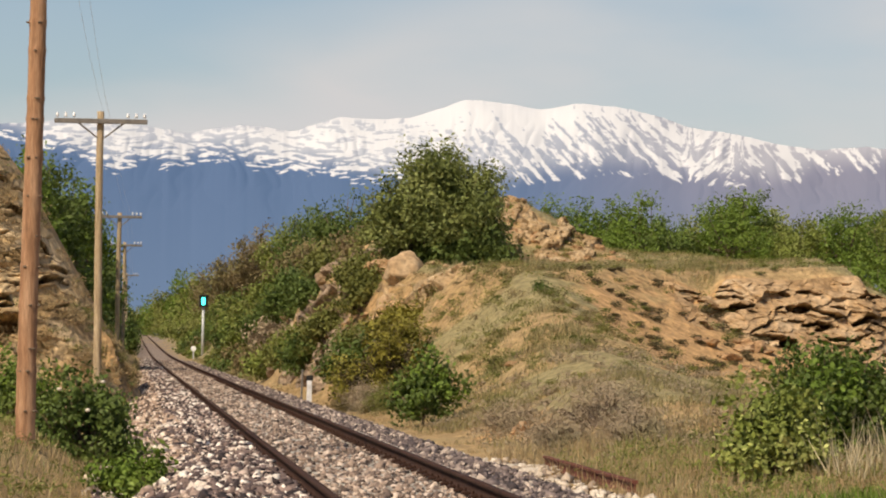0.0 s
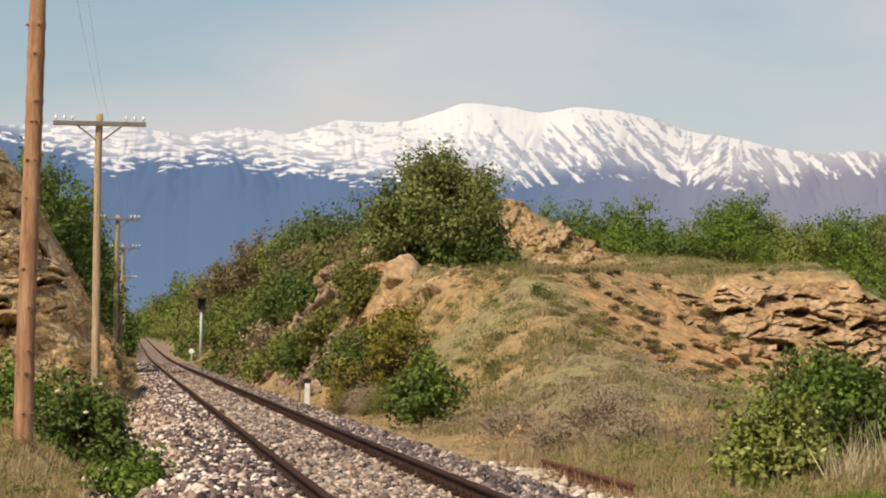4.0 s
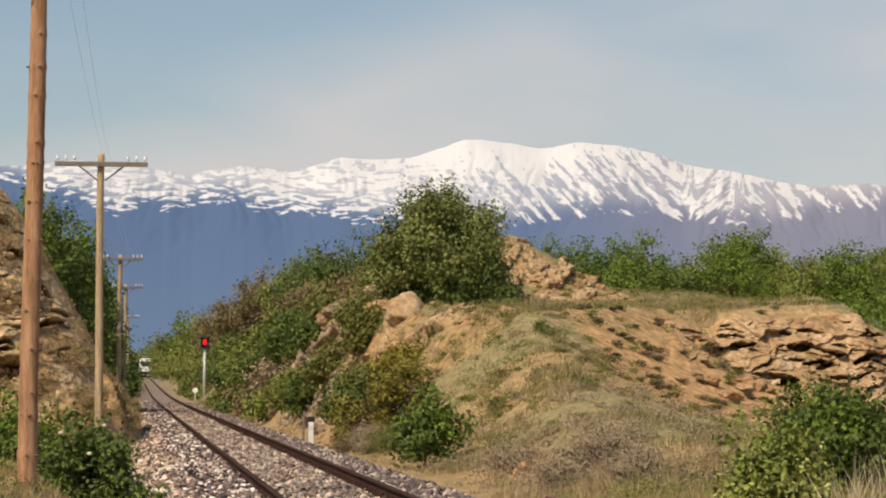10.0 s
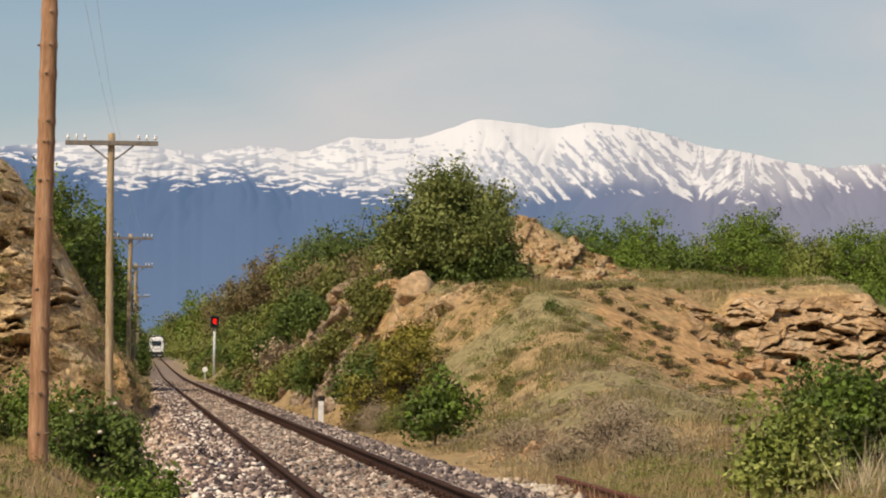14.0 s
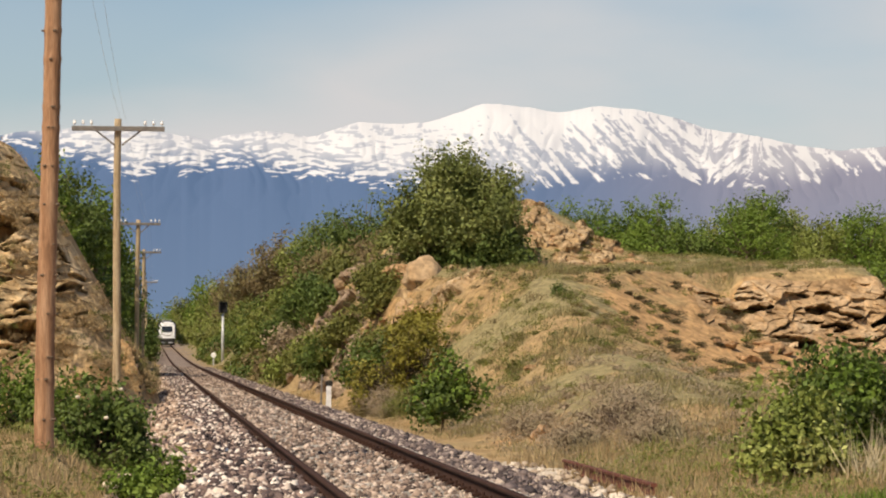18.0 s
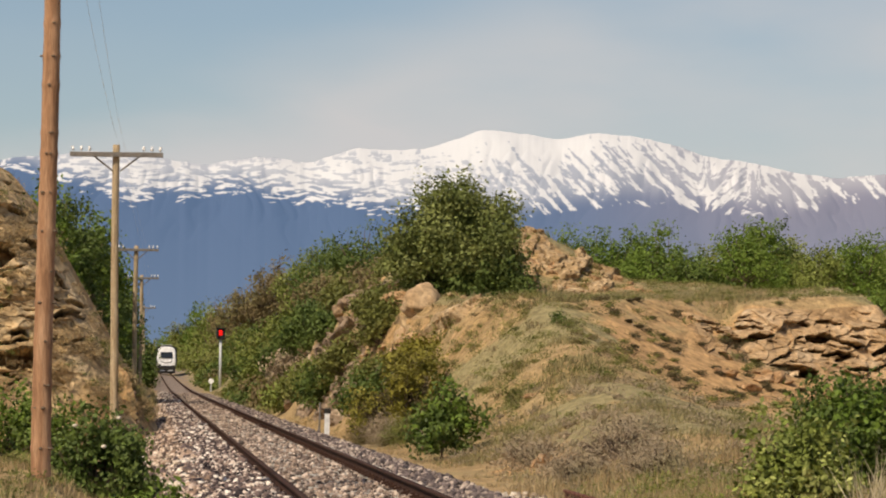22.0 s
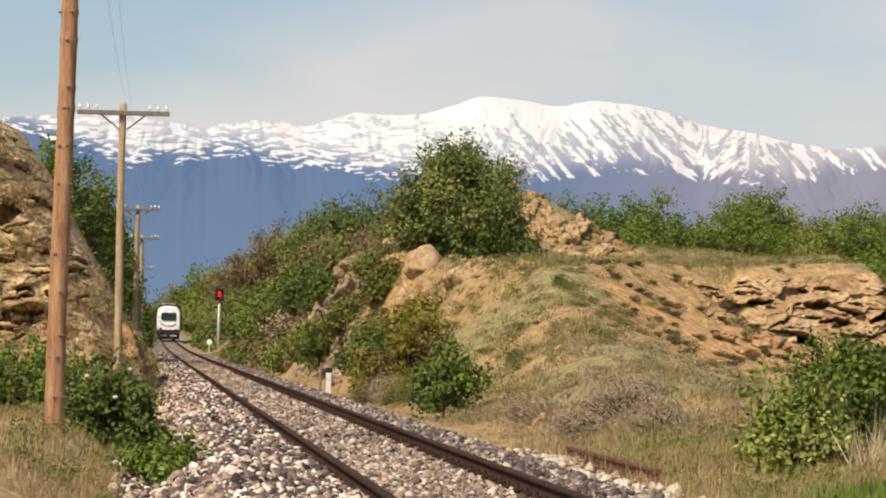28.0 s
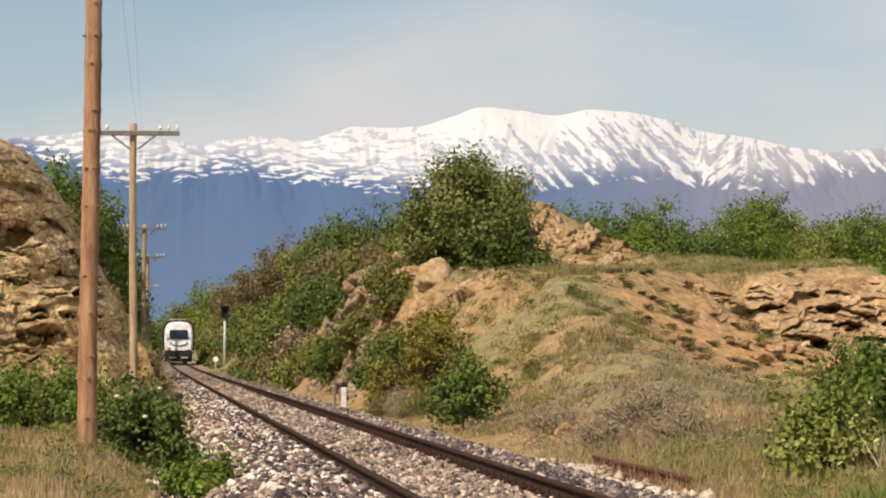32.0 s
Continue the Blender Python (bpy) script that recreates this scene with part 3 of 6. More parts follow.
# ---- the railway ----
def sweep(profile, s_list, q):
    """Verts and quads of a closed outline (across, up) carried along the line."""
    verts, k = [], len(profile)
    for s in s_list:
        x, y, th = line_at(s, q)
        z = float(rail_z(s))
        for a, h in profile:
            verts.append((x + a * math.cos(th), y + a * math.sin(th), z + h))
    faces = []
    for i in range(len(s_list) - 1):
        for j in range(k):
            jj = (j + 1) % k
            faces.append((i * k + j, i * k + jj, (i + 1) * k + jj, (i + 1) * k + j))
    return verts, faces


RAIL = [(-0.0675, -0.15), (0.0675, -0.15), (0.0675, -0.137), (0.012, -0.12), (0.009, -0.045), (0.035, -0.036), (0.035, -0.006), (0.028, 0.0), (-0.028, 0.0), (-0.035, -0.006), (-0.035, -0.036), (-0.009, -0.045), (-0.012, -0.12), (-0.0675, -0.137)]
S_LINE = [-80.0 + 20.0 * i for i in range(4)] + [2.0 * i for i in range(31)] + [62 + 8.0 * i for i in range(92)]
track = thing("railway_track", "single rusty railway track on pale stone ballast", "railway track", kind="structure")
for _q in (-0.75, 0.75):
    _v, _f = sweep(RAIL, S_LINE, _q)
    _me = mesh_of("rail", _v, _f, M_RAIL)
    _me.materials.append(M_RAILTOP)
    for _p in _me.polygons:
        if _p.normal.z > 0.9 and _p.center.z > float(rail_z(_p.center.y)) - 0.02:
            _p.material_index = 1
    part("rail", _me, None, track, "dark rusty steel rail with a worn head")


def build_sleepers():
    bm = bmesh.new()
    box(bm, (2.5, 0.24, 0.2), (0, 0, -0.262), bevel=0.02)
    part_me = bpy.data.meshes.new("sleeper")
    bm.to_mesh(part_me)
    bm.free()
    part_me.materials.append(M_SLEEPER)
    bm = bmesh.new()
    for side in (-1, 1):
        box(bm, (0.08, 0.12, 0.03), (side * 0.085, 0, -0.125), (0, side * 14, 0), 0.006)
        tube(bm, (side * 0.085, 0, -0.13), (side * 0.085, 0, -0.075), 0.014, 0.014, 6)
    clip_me = bpy.data.meshes.new("fastening")
    bm.to_mesh(clip_me)
    bm.free()
    clip_me.materials.append(M_RAIL)
    for i in range(150):
        s = 16.0 + 0.61 * i
        x, y, th = line_at(s)
        ob = part("sleeper", part_me, None, track)
        ob.matrix_basis = pose(x, y, float(rail_z(s)), 0, 0, math.degrees(th) + random.uniform(-0.5, 0.5))
        for q in (-0.75, 0.75):
            c = part("fastening", clip_me, None, ob)
            c.matrix_basis = pose(q, 0, 0)


build_sleepers()


# ---- telegraph poles ----
def telegraph_pole(s, q, z, height, r0, r1, arm, arm_drop, mat, label, lean=(0, 0), drop=0.42, reach=0.24, knots=False):
    x, y, th = line_at(s, q)
    ob = thing("telegraph_pole", label, "telegraph pole", (x, y, z), math.degrees(th), group="telegraph poles")
    rng = random.Random(int(s * 7))
    bm = bmesh.new()
    rings, sides = (150, 16) if knots else (26, 14)
    whorls = [0.25 + i * 0.42 + rng.uniform(-0.12, 0.12) for i in range(16)] if knots else []
    loops = []
    for i in range(rings + 1):
        f = i / rings
        r = r0 + (r1 - r0) * f
        up = -0.35 + (height + 0.35) * f
        r *= 1 + sum(0.09 * math.exp(-((up - h) / 0.04) ** 2) for h in whorls)
        cx, cy = lean[0] * f + 0.02 * math.sin(f * 5 + s), lean[1] * f
        loops.append([bm.verts.new((cx + r * (1 + 0.05 * noise.noise((j, f * 9, s))) * math.cos(6.2832 * j / sides), cy + r * math.sin(6.2832 * j / sides), -0.35 + (height + 0.35) * f)) for j in range(sides)])
    for a, b in zip(loops, loops[1:]):
        for j in range(sides):
            bm.faces.new((a[j], a[(j + 1) % sides], b[(j + 1) % sides], b[j]))
    bm.faces.new(loops[-1])
    part("shaft", bm, mat, ob, smooth=True)
    for h in whorls:
        f = (h + 0.35) / (height + 0.35)
        r = (r0 + (r1 - r0) * f) * 1.07
        for turn in rng.sample((-160, -125, -100, -80, -60, -20, 20, 90), 3):
            an = radians(turn + rng.uniform(-12, 12))
            bm = bmesh.new()
            ball(bm, (0, 0, 0), rng.uniform(0.018, 0.03), 0.6)
            k = part("knot", bm, M_BARK, ob, "dark branch stub knot", True)
            k.matrix_basis = pose(lean[0] * f + r * math.cos(an), lean[1] * f + r * math.sin(an), h)
    za = height - arm_drop
    bm = bmesh.new()
    box(bm, (arm, 0.11, 0.12), (0, -r1 - 0.06, 0), bevel=0.012)
    a = part("crossarm", bm, M_ARM, ob, "grey wooden crossarm")
    a.matrix_basis = pose(lean[0], lean[1], za, 0, rng.uniform(-0.8, 0.8), 0)
    for sx in (-1, 1):
        bm = bmesh.new()
        tube(bm, (sx * r1, -r1 - 0.02, -drop), (sx * arm * reach, -r1 - 0.02, -0.05), 0.022, 0.022, 6)
        part("brace", bm, M_ARM, a)
    for sx in (-0.47, -0.38, -0.29, 0.29, 0.38, 0.47):
        bm = bmesh.new()
        tube(bm, (sx * arm, -r1 - 0.06, 0.05), (sx * arm, -r1 - 0.06, 0.12), 0.012, 0.012, 6)
        tube(bm, (sx * arm, -r1 - 0.06, 0.11), (sx * arm, -r1 - 0.06, 0.17), 0.045, 0.035, 8)
        ball(bm, (sx * arm, -r1 - 0.06, 0.185), 0.036, 0.9)
        part("insulator", bm, M_CERAMIC, a, "white ceramic insulator", True)
    return ob


telegraph_pole(35.2, -3.60, -0.30, 6.85, 0.118, 0.092, 2.4, 0.25, M_WOOD, "tall reddish wooden telegraph pole with knots", (0.02, 0), 0.52, 0.34, True)
telegraph_pole(76.2, -3.27, -0.42, 7.5, 0.108, 0.088, 2.36, 0.26, M_WOOD_GREY, "weathered grey-brown telegraph pole with a crossarm")
telegraph_pole(140.0, -3.05, -0.4, 7.65, 0.12, 0.10, 2.1, 0.2, M_WOOD_GREY, "weathered grey-brown telegraph pole with a crossarm")
telegraph_pole(180.0, -2.9, -0.4, 7.6, 0.12, 0.10, 2.1, 0.2, M_WOOD_GREY, "distant weathered telegraph pole with a crossarm")
telegraph_pole(270.0, -2.9, -0.1, 7.5, 0.13, 0.10, 2.1, 0.2, M_WOOD_GREY, "distant weathered telegraph pole with a crossarm")


def build_wires():
    stops = [(-6.0, -3.7, 6.45), (35.2, -3.58, 6.40), (76.2, -3.27, 6.95), (140.0, -3.05, 7.25), (180.0, -2.9, 7.2), (270.0, -2.9, 7.4)]
    for offs in ((0.4, 0.26, 0.10, 0.3, 0.3, 0.3), (0.7, 0.44, 0.22, 0.5, 0.5, 0.5)):
        bm = bmesh.new()
        for k in range(len(stops) - 1):
            (s0, q0, z0), (s1, q1, z1) = stops[k:k + 2]
            last = None
            for i in range(13):
                f = i / 12
                x, y, _ = line_at(s0 + (s1 - s0) * f, q0 + offs[k] + (q1 + offs[k + 1] - q0 - offs[k]) * f)
                p = Vector((x, y, z0 + (z1 - z0) * f - 4 * f * (1 - f) * 0.25))
                if last:
                    tube(bm, last, p, 0.0022, 0.0022, 4, False)
                last = p
        ob = part("telegraph_wire", bm, M_GREY, None)
        tagged(ob, "thin grey wire strung between the telegraph poles", "wire", "telegraph wires")


build_wires()


# ---- the signal ----
def build_signal():
    x, y, th = line_at(236.0, 3.25)
    z0 = float(ground_z(x, y))
    ob = thing("railway_signal", "railway light signal on a pale steel mast, blinking", "signal", (x, y, z0), math.degrees(th))
    top = 4.50 - z0
    bm = bmesh.new()
    tube(bm, (0, 0, -0.2), (0, 0, top - 0.4), 0.115, 0.105, 12)
    part("mast", bm, M_GREY, ob, "pale grey steel mast", True)
    bm = bmesh.new()
    box(bm, (0.68, 0.05, 0.92), (0, 0.36, top), bevel=0.02)
    for sx in (-1, 1):
        box(bm, (0.05, 0.64, 0.78), (sx * 0.32, 0.03, top), bevel=0.01)
        box(bm, (0.12, 0.04, 0.78), (sx * 0.27, -0.31, top), bevel=0.01)
    box(bm, (0.68, 0.84, 0.05), (0, -0.06, top + 0.41), bevel=0.01)
    box(bm, (0.68, 0.66, 0.05), (0, 0.03, top - 0.41), bevel=0.01)
    part("lamp_housing", bm, M_BLACK, ob, "black open lamp housing with a backboard")
    core = new("colour_changer")
    core.parent = ob
    bm = bmesh.new()
    ends = [[bm.verts.new((0.29 * math.cos(radians(a)), 0.29 * math.sin(radians(a)), h)) for a in (90, 210, 330)] for h in (-0.36, 0.36)]
    for k in range(3):
        bm.faces.new((ends[0][k], ends[0][(k + 1) % 3], ends[1][(k + 1) % 3], ends[1][k]))
    bm.faces.new(ends[0][::-1])
    bm.faces.new(ends[1])
    part("prism", bm, M_BLACK, core)
    for ang, mat, name in ((0, glow("green_lamp_glass", (0.02, 1.0, 0.8), 6.0), "green_lens"), (120, glow("red_lamp_glass", (1.0, 0.015, 0.012), 1.3), "red_lens")):
        bm = bmesh.new()
        box(bm, (0.26, 0.02, 0.58 if ang == 0 else 0.42), (0, -0.15, 0 if ang == 0 else 0.06), bevel=0.008)
        lens = part(name, bm, mat, core)
        lens.matrix_basis = pose(0, 0, 0, 0, 0, ang)
    core.matrix_basis = pose(0, 0.05, top)
    return core, top


SIGNAL_CORE, SIGNAL_TOP = build_signal()


# ---- markers beside the line ----
def build_markers():
    x, y, th = line_at(77.6, 2.26)
    z = float(ground_z(x, y))
    ob = thing("marker_post", "short white marker post with a dark cap by the ballast", "marker post", (x, y, z), 8)
    bm = bmesh.new()
    box(bm, (0.13, 0.12, 0.75), (0, 0, 0.27), bevel=0.015)
    part("post", bm, M_PAINT, ob, "white painted concrete post")
    bm = bmesh.new()
    box(bm, (0.17, 0.14, 0.13), (0.01, 0, 0.71), bevel=0.02)
    part("cap", bm, M_BLACK, ob, "dark cap")
    x, y, th = line_at(232.0, 2.45)
    z = float(ground_z(x, y))
    ob = thing("track_sign", "small round white sign on a thin post", "sign", (x, y, z), 6)
    bm = bmesh.new()
    tube(bm, (0, 0, -0.1), (0, 0, 1.0), 0.06, 0.06, 8)
    part("post", bm, M_GREY, ob)
    bm = bmesh.new()
    tube(bm, (0, -0.04, 1.05), (0, -0.08, 1.05), 0.21, 0.21, 16)
    part("sign_face", bm, M_PAINT, ob, "round white plate")
    x, y, th = line_at(84.0, 2.42)
    ob = thing("stake", "thin weathered grey stake behind the marker post", "stake", (x, y, float(ground_z(x, y))), 20)
    bm = bmesh.new()
    tube(bm, (0, 0, -0.1), (0.03, 0, 0.95), 0.032, 0.028, 8)
    part("shaft", bm, M_ARM, ob)
    x, y, th = line_at(198.0, 3.1)
    ob = thing("track_sign", "small square white sign leaning on a short post", "sign", (x, y, float(ground_z(x, y))), 6)
    bm = bmesh.new()
    tube(bm, (0, 0, -0.1), (0, 0, 0.55), 0.04, 0.04, 8)
    part("post", bm, M_GREY, ob)
    bm = bmesh.new()
    box(bm, (0.42, 0.03, 0.36), (0.02, -0.06, 0.62), (0, 14, 0), 0.01)
    part("sign_face", bm, M_PAINT, ob, "square white plate")
    x, y, th = line_at(35.9, 3.2)
    ob = thing("rail_offcut", "rust-red length of discarded rail on the ballast edge", "rail", (x, y, -0.245), math.degrees(th))
    pts = [(a * 1.0, h) for a, h in RAIL]
    v = [(a, l, h) for l in (-3.3, 3.9) for a, h in pts]
    k = len(pts)
    f = [(j, (j + 1) % k, k + (j + 1) % k, k + j) for j in range(k)]
    bm = bmesh.new()
    bv = [bm.verts.new(c) for c in v]
    for q in f:
        bm.faces.new([bv[i] for i in q])
    bm.faces.new(bv[:k][::-1])
    bm.faces.new(bv[k:])
    part("bar", bm, M_RUST, ob)


build_markers()


# ---- the railcar ----
def build_railcar():
    ob = thing("railcar", "white-fronted diesel railcar with black windscreen, sides and skirt", "train")
    out = []
    for z, w in ((1.16, 1.27), (1.5, 1.30), (2.4, 1.31), (3.0, 1.28), (3.35, 1.20), (3.6, 1.02), (3.74, 0.72), (3.8, 0.3)):
        out.append((w, z))
    ring = out + [(-w, z) for w, z in out[::-1]]
    bm = bmesh.new()
    loops = []
    for yy, k, dz in ((0.0, 0.86, 0.0), (0.10, 0.94, 0.0), (0.35, 0.985, 0.0), (0.9, 1.0, 0.0), (12.0, 1.0, 0.0), (23.6, 1.0, 0.0), (24.2, 0.9, 0.0)):
        loops.append([bm.verts.new((w * k, yy + 0.22 * sm(np.array((z - 2.0) / 2.0)).item() * (yy < 1), 1.16 + (z - 1.16) * (0.955 + 0.045 * (k - 0.86) / 0.14))) for w, z in ring])
    for a, b in zip(loops, loops[1:]):
        for j in range(len(ring)):
            bm.faces.new((a[j], b[j], b[(j + 1) % len(ring)], a[(j + 1) % len(ring)]))
    bm.faces.new(loops[0])
    bm.faces.new(loops[-1][::-1])
    bmesh.ops.recalc_face_normals(bm, faces=bm.faces)
    part("body", bm, M_PAINT, ob, "white painted body")
    bm = bmesh.new()
    loops = [[bm.verts.new((w * k, yy, 1.0 + (z - 1.0) * (1 + 0.6 * (k - 1)))) for w, z in ring] for yy, k in ((0.75, 1.06), (0.95, 1.12), (23.7, 1.12), (23.9, 1.06))]
    for a, b in zip(loops, loops[1:]):
        for j in range(len(ring)):
            bm.faces.new((a[j], b[j], b[(j + 1) % len(ring)], a[(j + 1) % len(ring)]))
    bm.faces.new(loops[0])
    bm.faces.new(loops[-1][::-1])
    bmesh.ops.recalc_face_normals(bm, faces=bm.faces)
    part("side_shell", bm, M_BLACK, ob, "black sides and roof behind the white front")
    bm = bmesh.new()
    box(bm, (1.66, 0.10, 0.84), (0, 0.02, 2.62), (-6, 0, 0), 0.06)
    part("windscreen", bm, M_GLASS, ob, "dark wraparound windscreen")
    bm = bmesh.new()
    for i in range(12):
        a0, a1 = radians(200 + 140 * i / 12), radians(200 + 140 * (i + 1) / 12)
        tube(bm, (math.cos(a0) * 0.86, -0.03, 2.06 + math.sin(a0) * 0.48), (math.cos(a1) * 0.86, -0.03, 2.06 + math.sin(a1) * 0.48), 0.05, 0.05, 6)
    part("nose_moulding", bm, M_ARM, ob, "dark grey curved moulding")
    for sx in (-1, 1):
        bm = bmesh.new()
        box(bm, (0.34, 0.06, 0.16), (sx * 0.86, 0.03, 1.30), bevel=0.03)
        part("headlight", bm, M_GLASS, ob, "dark glass headlight")
        bm = bmesh.new()
        tube(bm, (sx * 0.88, 0.15, 1.0), (sx * 0.88, -0.35, 1.0), 0.09, 0.09, 10)
        tube(bm, (sx * 0.88, -0.35, 1.0), (sx * 0.88, -0.42, 1.0), 0.24, 0.24, 14)
        part("buffer", bm, M_BLACK, ob, "black buffer")
        bm = bmesh.new()
        box(bm, (0.66, 0.10, 0.13), (sx * 0.55, -0.02, 0.50), bevel=0.02)
        part("step_plate", bm, M_GREY, ob, "pale step plate")
    bm = bmesh.new()
    box(bm, (2.4, 24.0, 0.34), (0, 12.2, 0.86), bevel=0.04)
    part("underframe", bm, M_BLACK, ob)
    bm = bmesh.new()
    box(bm, (2.46, 0.3, 1.06), (0, 0.22, 0.66), (6, 0, 0), 0.06)
    part("plough", bm, M_BLACK, ob, "black front skirt")
    for yb in (3.0, 20.8):
        bm = bmesh.new()
        box(bm, (2.1, 2.9, 0.36), (0, yb, 0.52), bevel=0.04)
        bogie = part("bogie", bm, M_BLACK, ob)
        for dy in (-1.0, 1.0):
            for sx in (-0.75, 0.75):
                bm = bmesh.new()
                tube(bm, (sx - 0.06, yb + dy, 0.42), (sx + 0.06, yb + dy, 0.42), 0.42, 0.42, 18)
                part("wheel", bm, M_RAIL, bogie)
    for sx in (-1, 1):
        for i in range(9):
            bm = bmesh.new()
            box(bm, (0.03, 1.5, 0.85), (sx * 1.46, 2.6 + i * 2.3, 2.45), bevel=0.01)
            part("side_window", bm, M_GLASS, ob, "dark side window")
    bm = bmesh.new()
    box(bm, (1.5, 2.4, 0.18), (0, 8.0, 4.02), bevel=0.05)
    part("roof_unit", bm, M_GREY, ob, "grey roof equipment")
    return ob


RAILCAR = build_railcar()


# ---- rocks ----
def rock_mesh(seed, mat):
    """A broken block: a ball cut by planes, roughened, with a few bedding grooves."""
    rng = random.Random(seed)
    planes = [(Vector((rng.gauss(0, 1), rng.gauss(0, 1), rng.gauss(0, 0.7))).normalized(), rng.uniform(0.24, 0.44)) for _ in range(9)]
    planes += [(Vector((0, 0, sg)), rng.uniform(0.34, 0.46)) for sg in (-1, 1)]
    bm = bmesh.new()
    bmesh.ops.create_icosphere(bm, subdivisions=3, radius=1.0)
    for v in bm.verts:
        d = v.co.normalized()
        r = min([0.55] + [h / d.dot(p) for p, h in planes if d.dot(p) > 0.05])
        w = d * r
        r *= 1 + 0.10 * noise.noise(w * 4.0 + Vector((seed, 0, 0))) + 0.05 * noise.noise(w * 13.0)
        r *= 1 - 0.10 * max(0.0, math.sin(w.z * 26 + 3 * noise.noise(w * 3 + Vector((0, seed, 0))))) ** 4
        v.co = d * r
    me = bpy.data.meshes.new("rock")
    bm.to_mesh(me)
    bm.free()
    me.materials.append(mat)
    return me


M_STONE_SLAB = surface("pale_stone_slab", [(0.42, 0.36, 0.29), (0.60, 0.53, 0.44)], scale=3, fine=14, rough=0.9, bump=0.5, vary=0.15)
M_BOULDER = surface("smooth_tan_boulder", [(0.34, 0.22, 0.12), (0.46, 0.32, 0.185), (0.54, 0.40, 0.255)], scale=1.2, fine=9, rough=0.95, bump=0.6, bump_scale=0.05)
M_MOUND = surface("tan_grey_rock", [(0.227, 0.151, 0.081), (0.378, 0.259, 0.14), (0.464, 0.335, 0.194), (0.562, 0.421, 0.27)], scale=1.3, fine=6, detail=8, rough=0.95, bump=1.0, bump_scale=0.08, grain=(0.6, 1.3))
M_BANK = surface("grey_brown_rock_bank", [(0.15, 0.105, 0.07), (0.28, 0.20, 0.135), (0.38, 0.285, 0.20), (0.47, 0.37, 0.27)], scale=1.1, fine=6, detail=8, rough=0.95, bump=1.0, bump_scale=0.08, grain=(0.6, 1.3))
M_CLIFF = surface("ochre_rock_face", [(0.24, 0.145, 0.07), (0.40, 0.262, 0.138), (0.48, 0.33, 0.19), (0.56, 0.42, 0.27)], scale=1.1, fine=6, detail=8, rough=0.95, bump=1.0, bump_scale=0.08, grain=(0.6, 1.3))
M_WALL = surface("brown_rock_wall", [(0.28, 0.185, 0.09), (0.44, 0.305, 0.16), (0.53, 0.385, 0.215), (0.62, 0.47, 0.29)], scale=1.1, fine=5, detail=8, rough=0.95, bump=1.0, bump_scale=0.10, grain=(0.45, 1.35))
ROCKS = [rock_mesh(i, M_ROCK) for i in range(14)]


def boulder_mesh(seed):
    """A weathered, rounded block with a flat base and a few shallow grooves."""
    bm = bmesh.new()
    bmesh.ops.create_icosphere(bm, subdivisions=4, radius=0.5)
    off = Vector((seed, 0, 0))
    for v in bm.verts:
        d = v.co.normalized()
        r = 0.5 * (1 + 0.22 * noise.noise(d * 1.3 + off) + 0.07 * noise.noise(d * 4.0 + off) + 0.03 * noise.noise(d * 11.0))
        r *= 1 - 0.06 * max(0.0, math.sin(d.z * 9 + 2 * noise.noise(d * 2 + off))) ** 6
        v.co = Vector((d.x * r, d.y * r, d.z * r * (1.0 if d.z > 0 else 0.7)))
    me = bpy.data.meshes.new("boulder")
    bm.to_mesh(me)
    bm.free()
    me.polygons.foreach_set("use_smooth", [True] * len(me.polygons))
    me.materials.append(M_BOULDER)
    return me


BOULDERS = [boulder_mesh(3), boulder_mesh(11)]
PALE_STONES = [rock_mesh(80 + i, M_STONE_SLAB) for i in range(4)]
ROCKS_GREY = [rock_mesh(40 + i, M_ROCK_GREY) for i in range(10)]


def rocks_at(parent, rows, pool, rng, name="rock"):
    for x, y, z, sx, sy, sz, turn in rows:
        ob = part(name, rng.choice(pool), None, parent)
        ob.matrix_basis = pose(x, y, z, rng.uniform(-9, 9), rng.uniform(-9, 9), turn) @ Matrix.Diagonal((sx, sy, sz, 1))


def cell(i, j, seed):
    return lattice(np.asarray(i, float), np.asarray(j, float), seed)


def facets(u, v, seed):
    """Broken flat facets: each cell of an uneven mosaic is a tilted plane."""
    iu, iv = np.floor(u), np.floor(v)
    best, out = np.full(u.shape, 9.0), np.zeros(u.shape)
    for di in (-1, 0, 1):
        for dj in (-1, 0, 1):
            a, b = iu + di, iv + dj
            cu, cv = a + cell(a, b, seed), b + cell(a, b, seed + 1)
            d = (u - cu) ** 2 + (v - cv) ** 2
            val = (cell(a, b, seed + 2) - 0.5) + (u - cu) * (cell(a, b, seed + 3) - 0.5) * 1.1 + (v - cv) * (cell(a, b, seed + 4) - 0.75) * 1.1
            out = np.where(d < best, val, out)
            best = np.minimum(best, d)
    return out


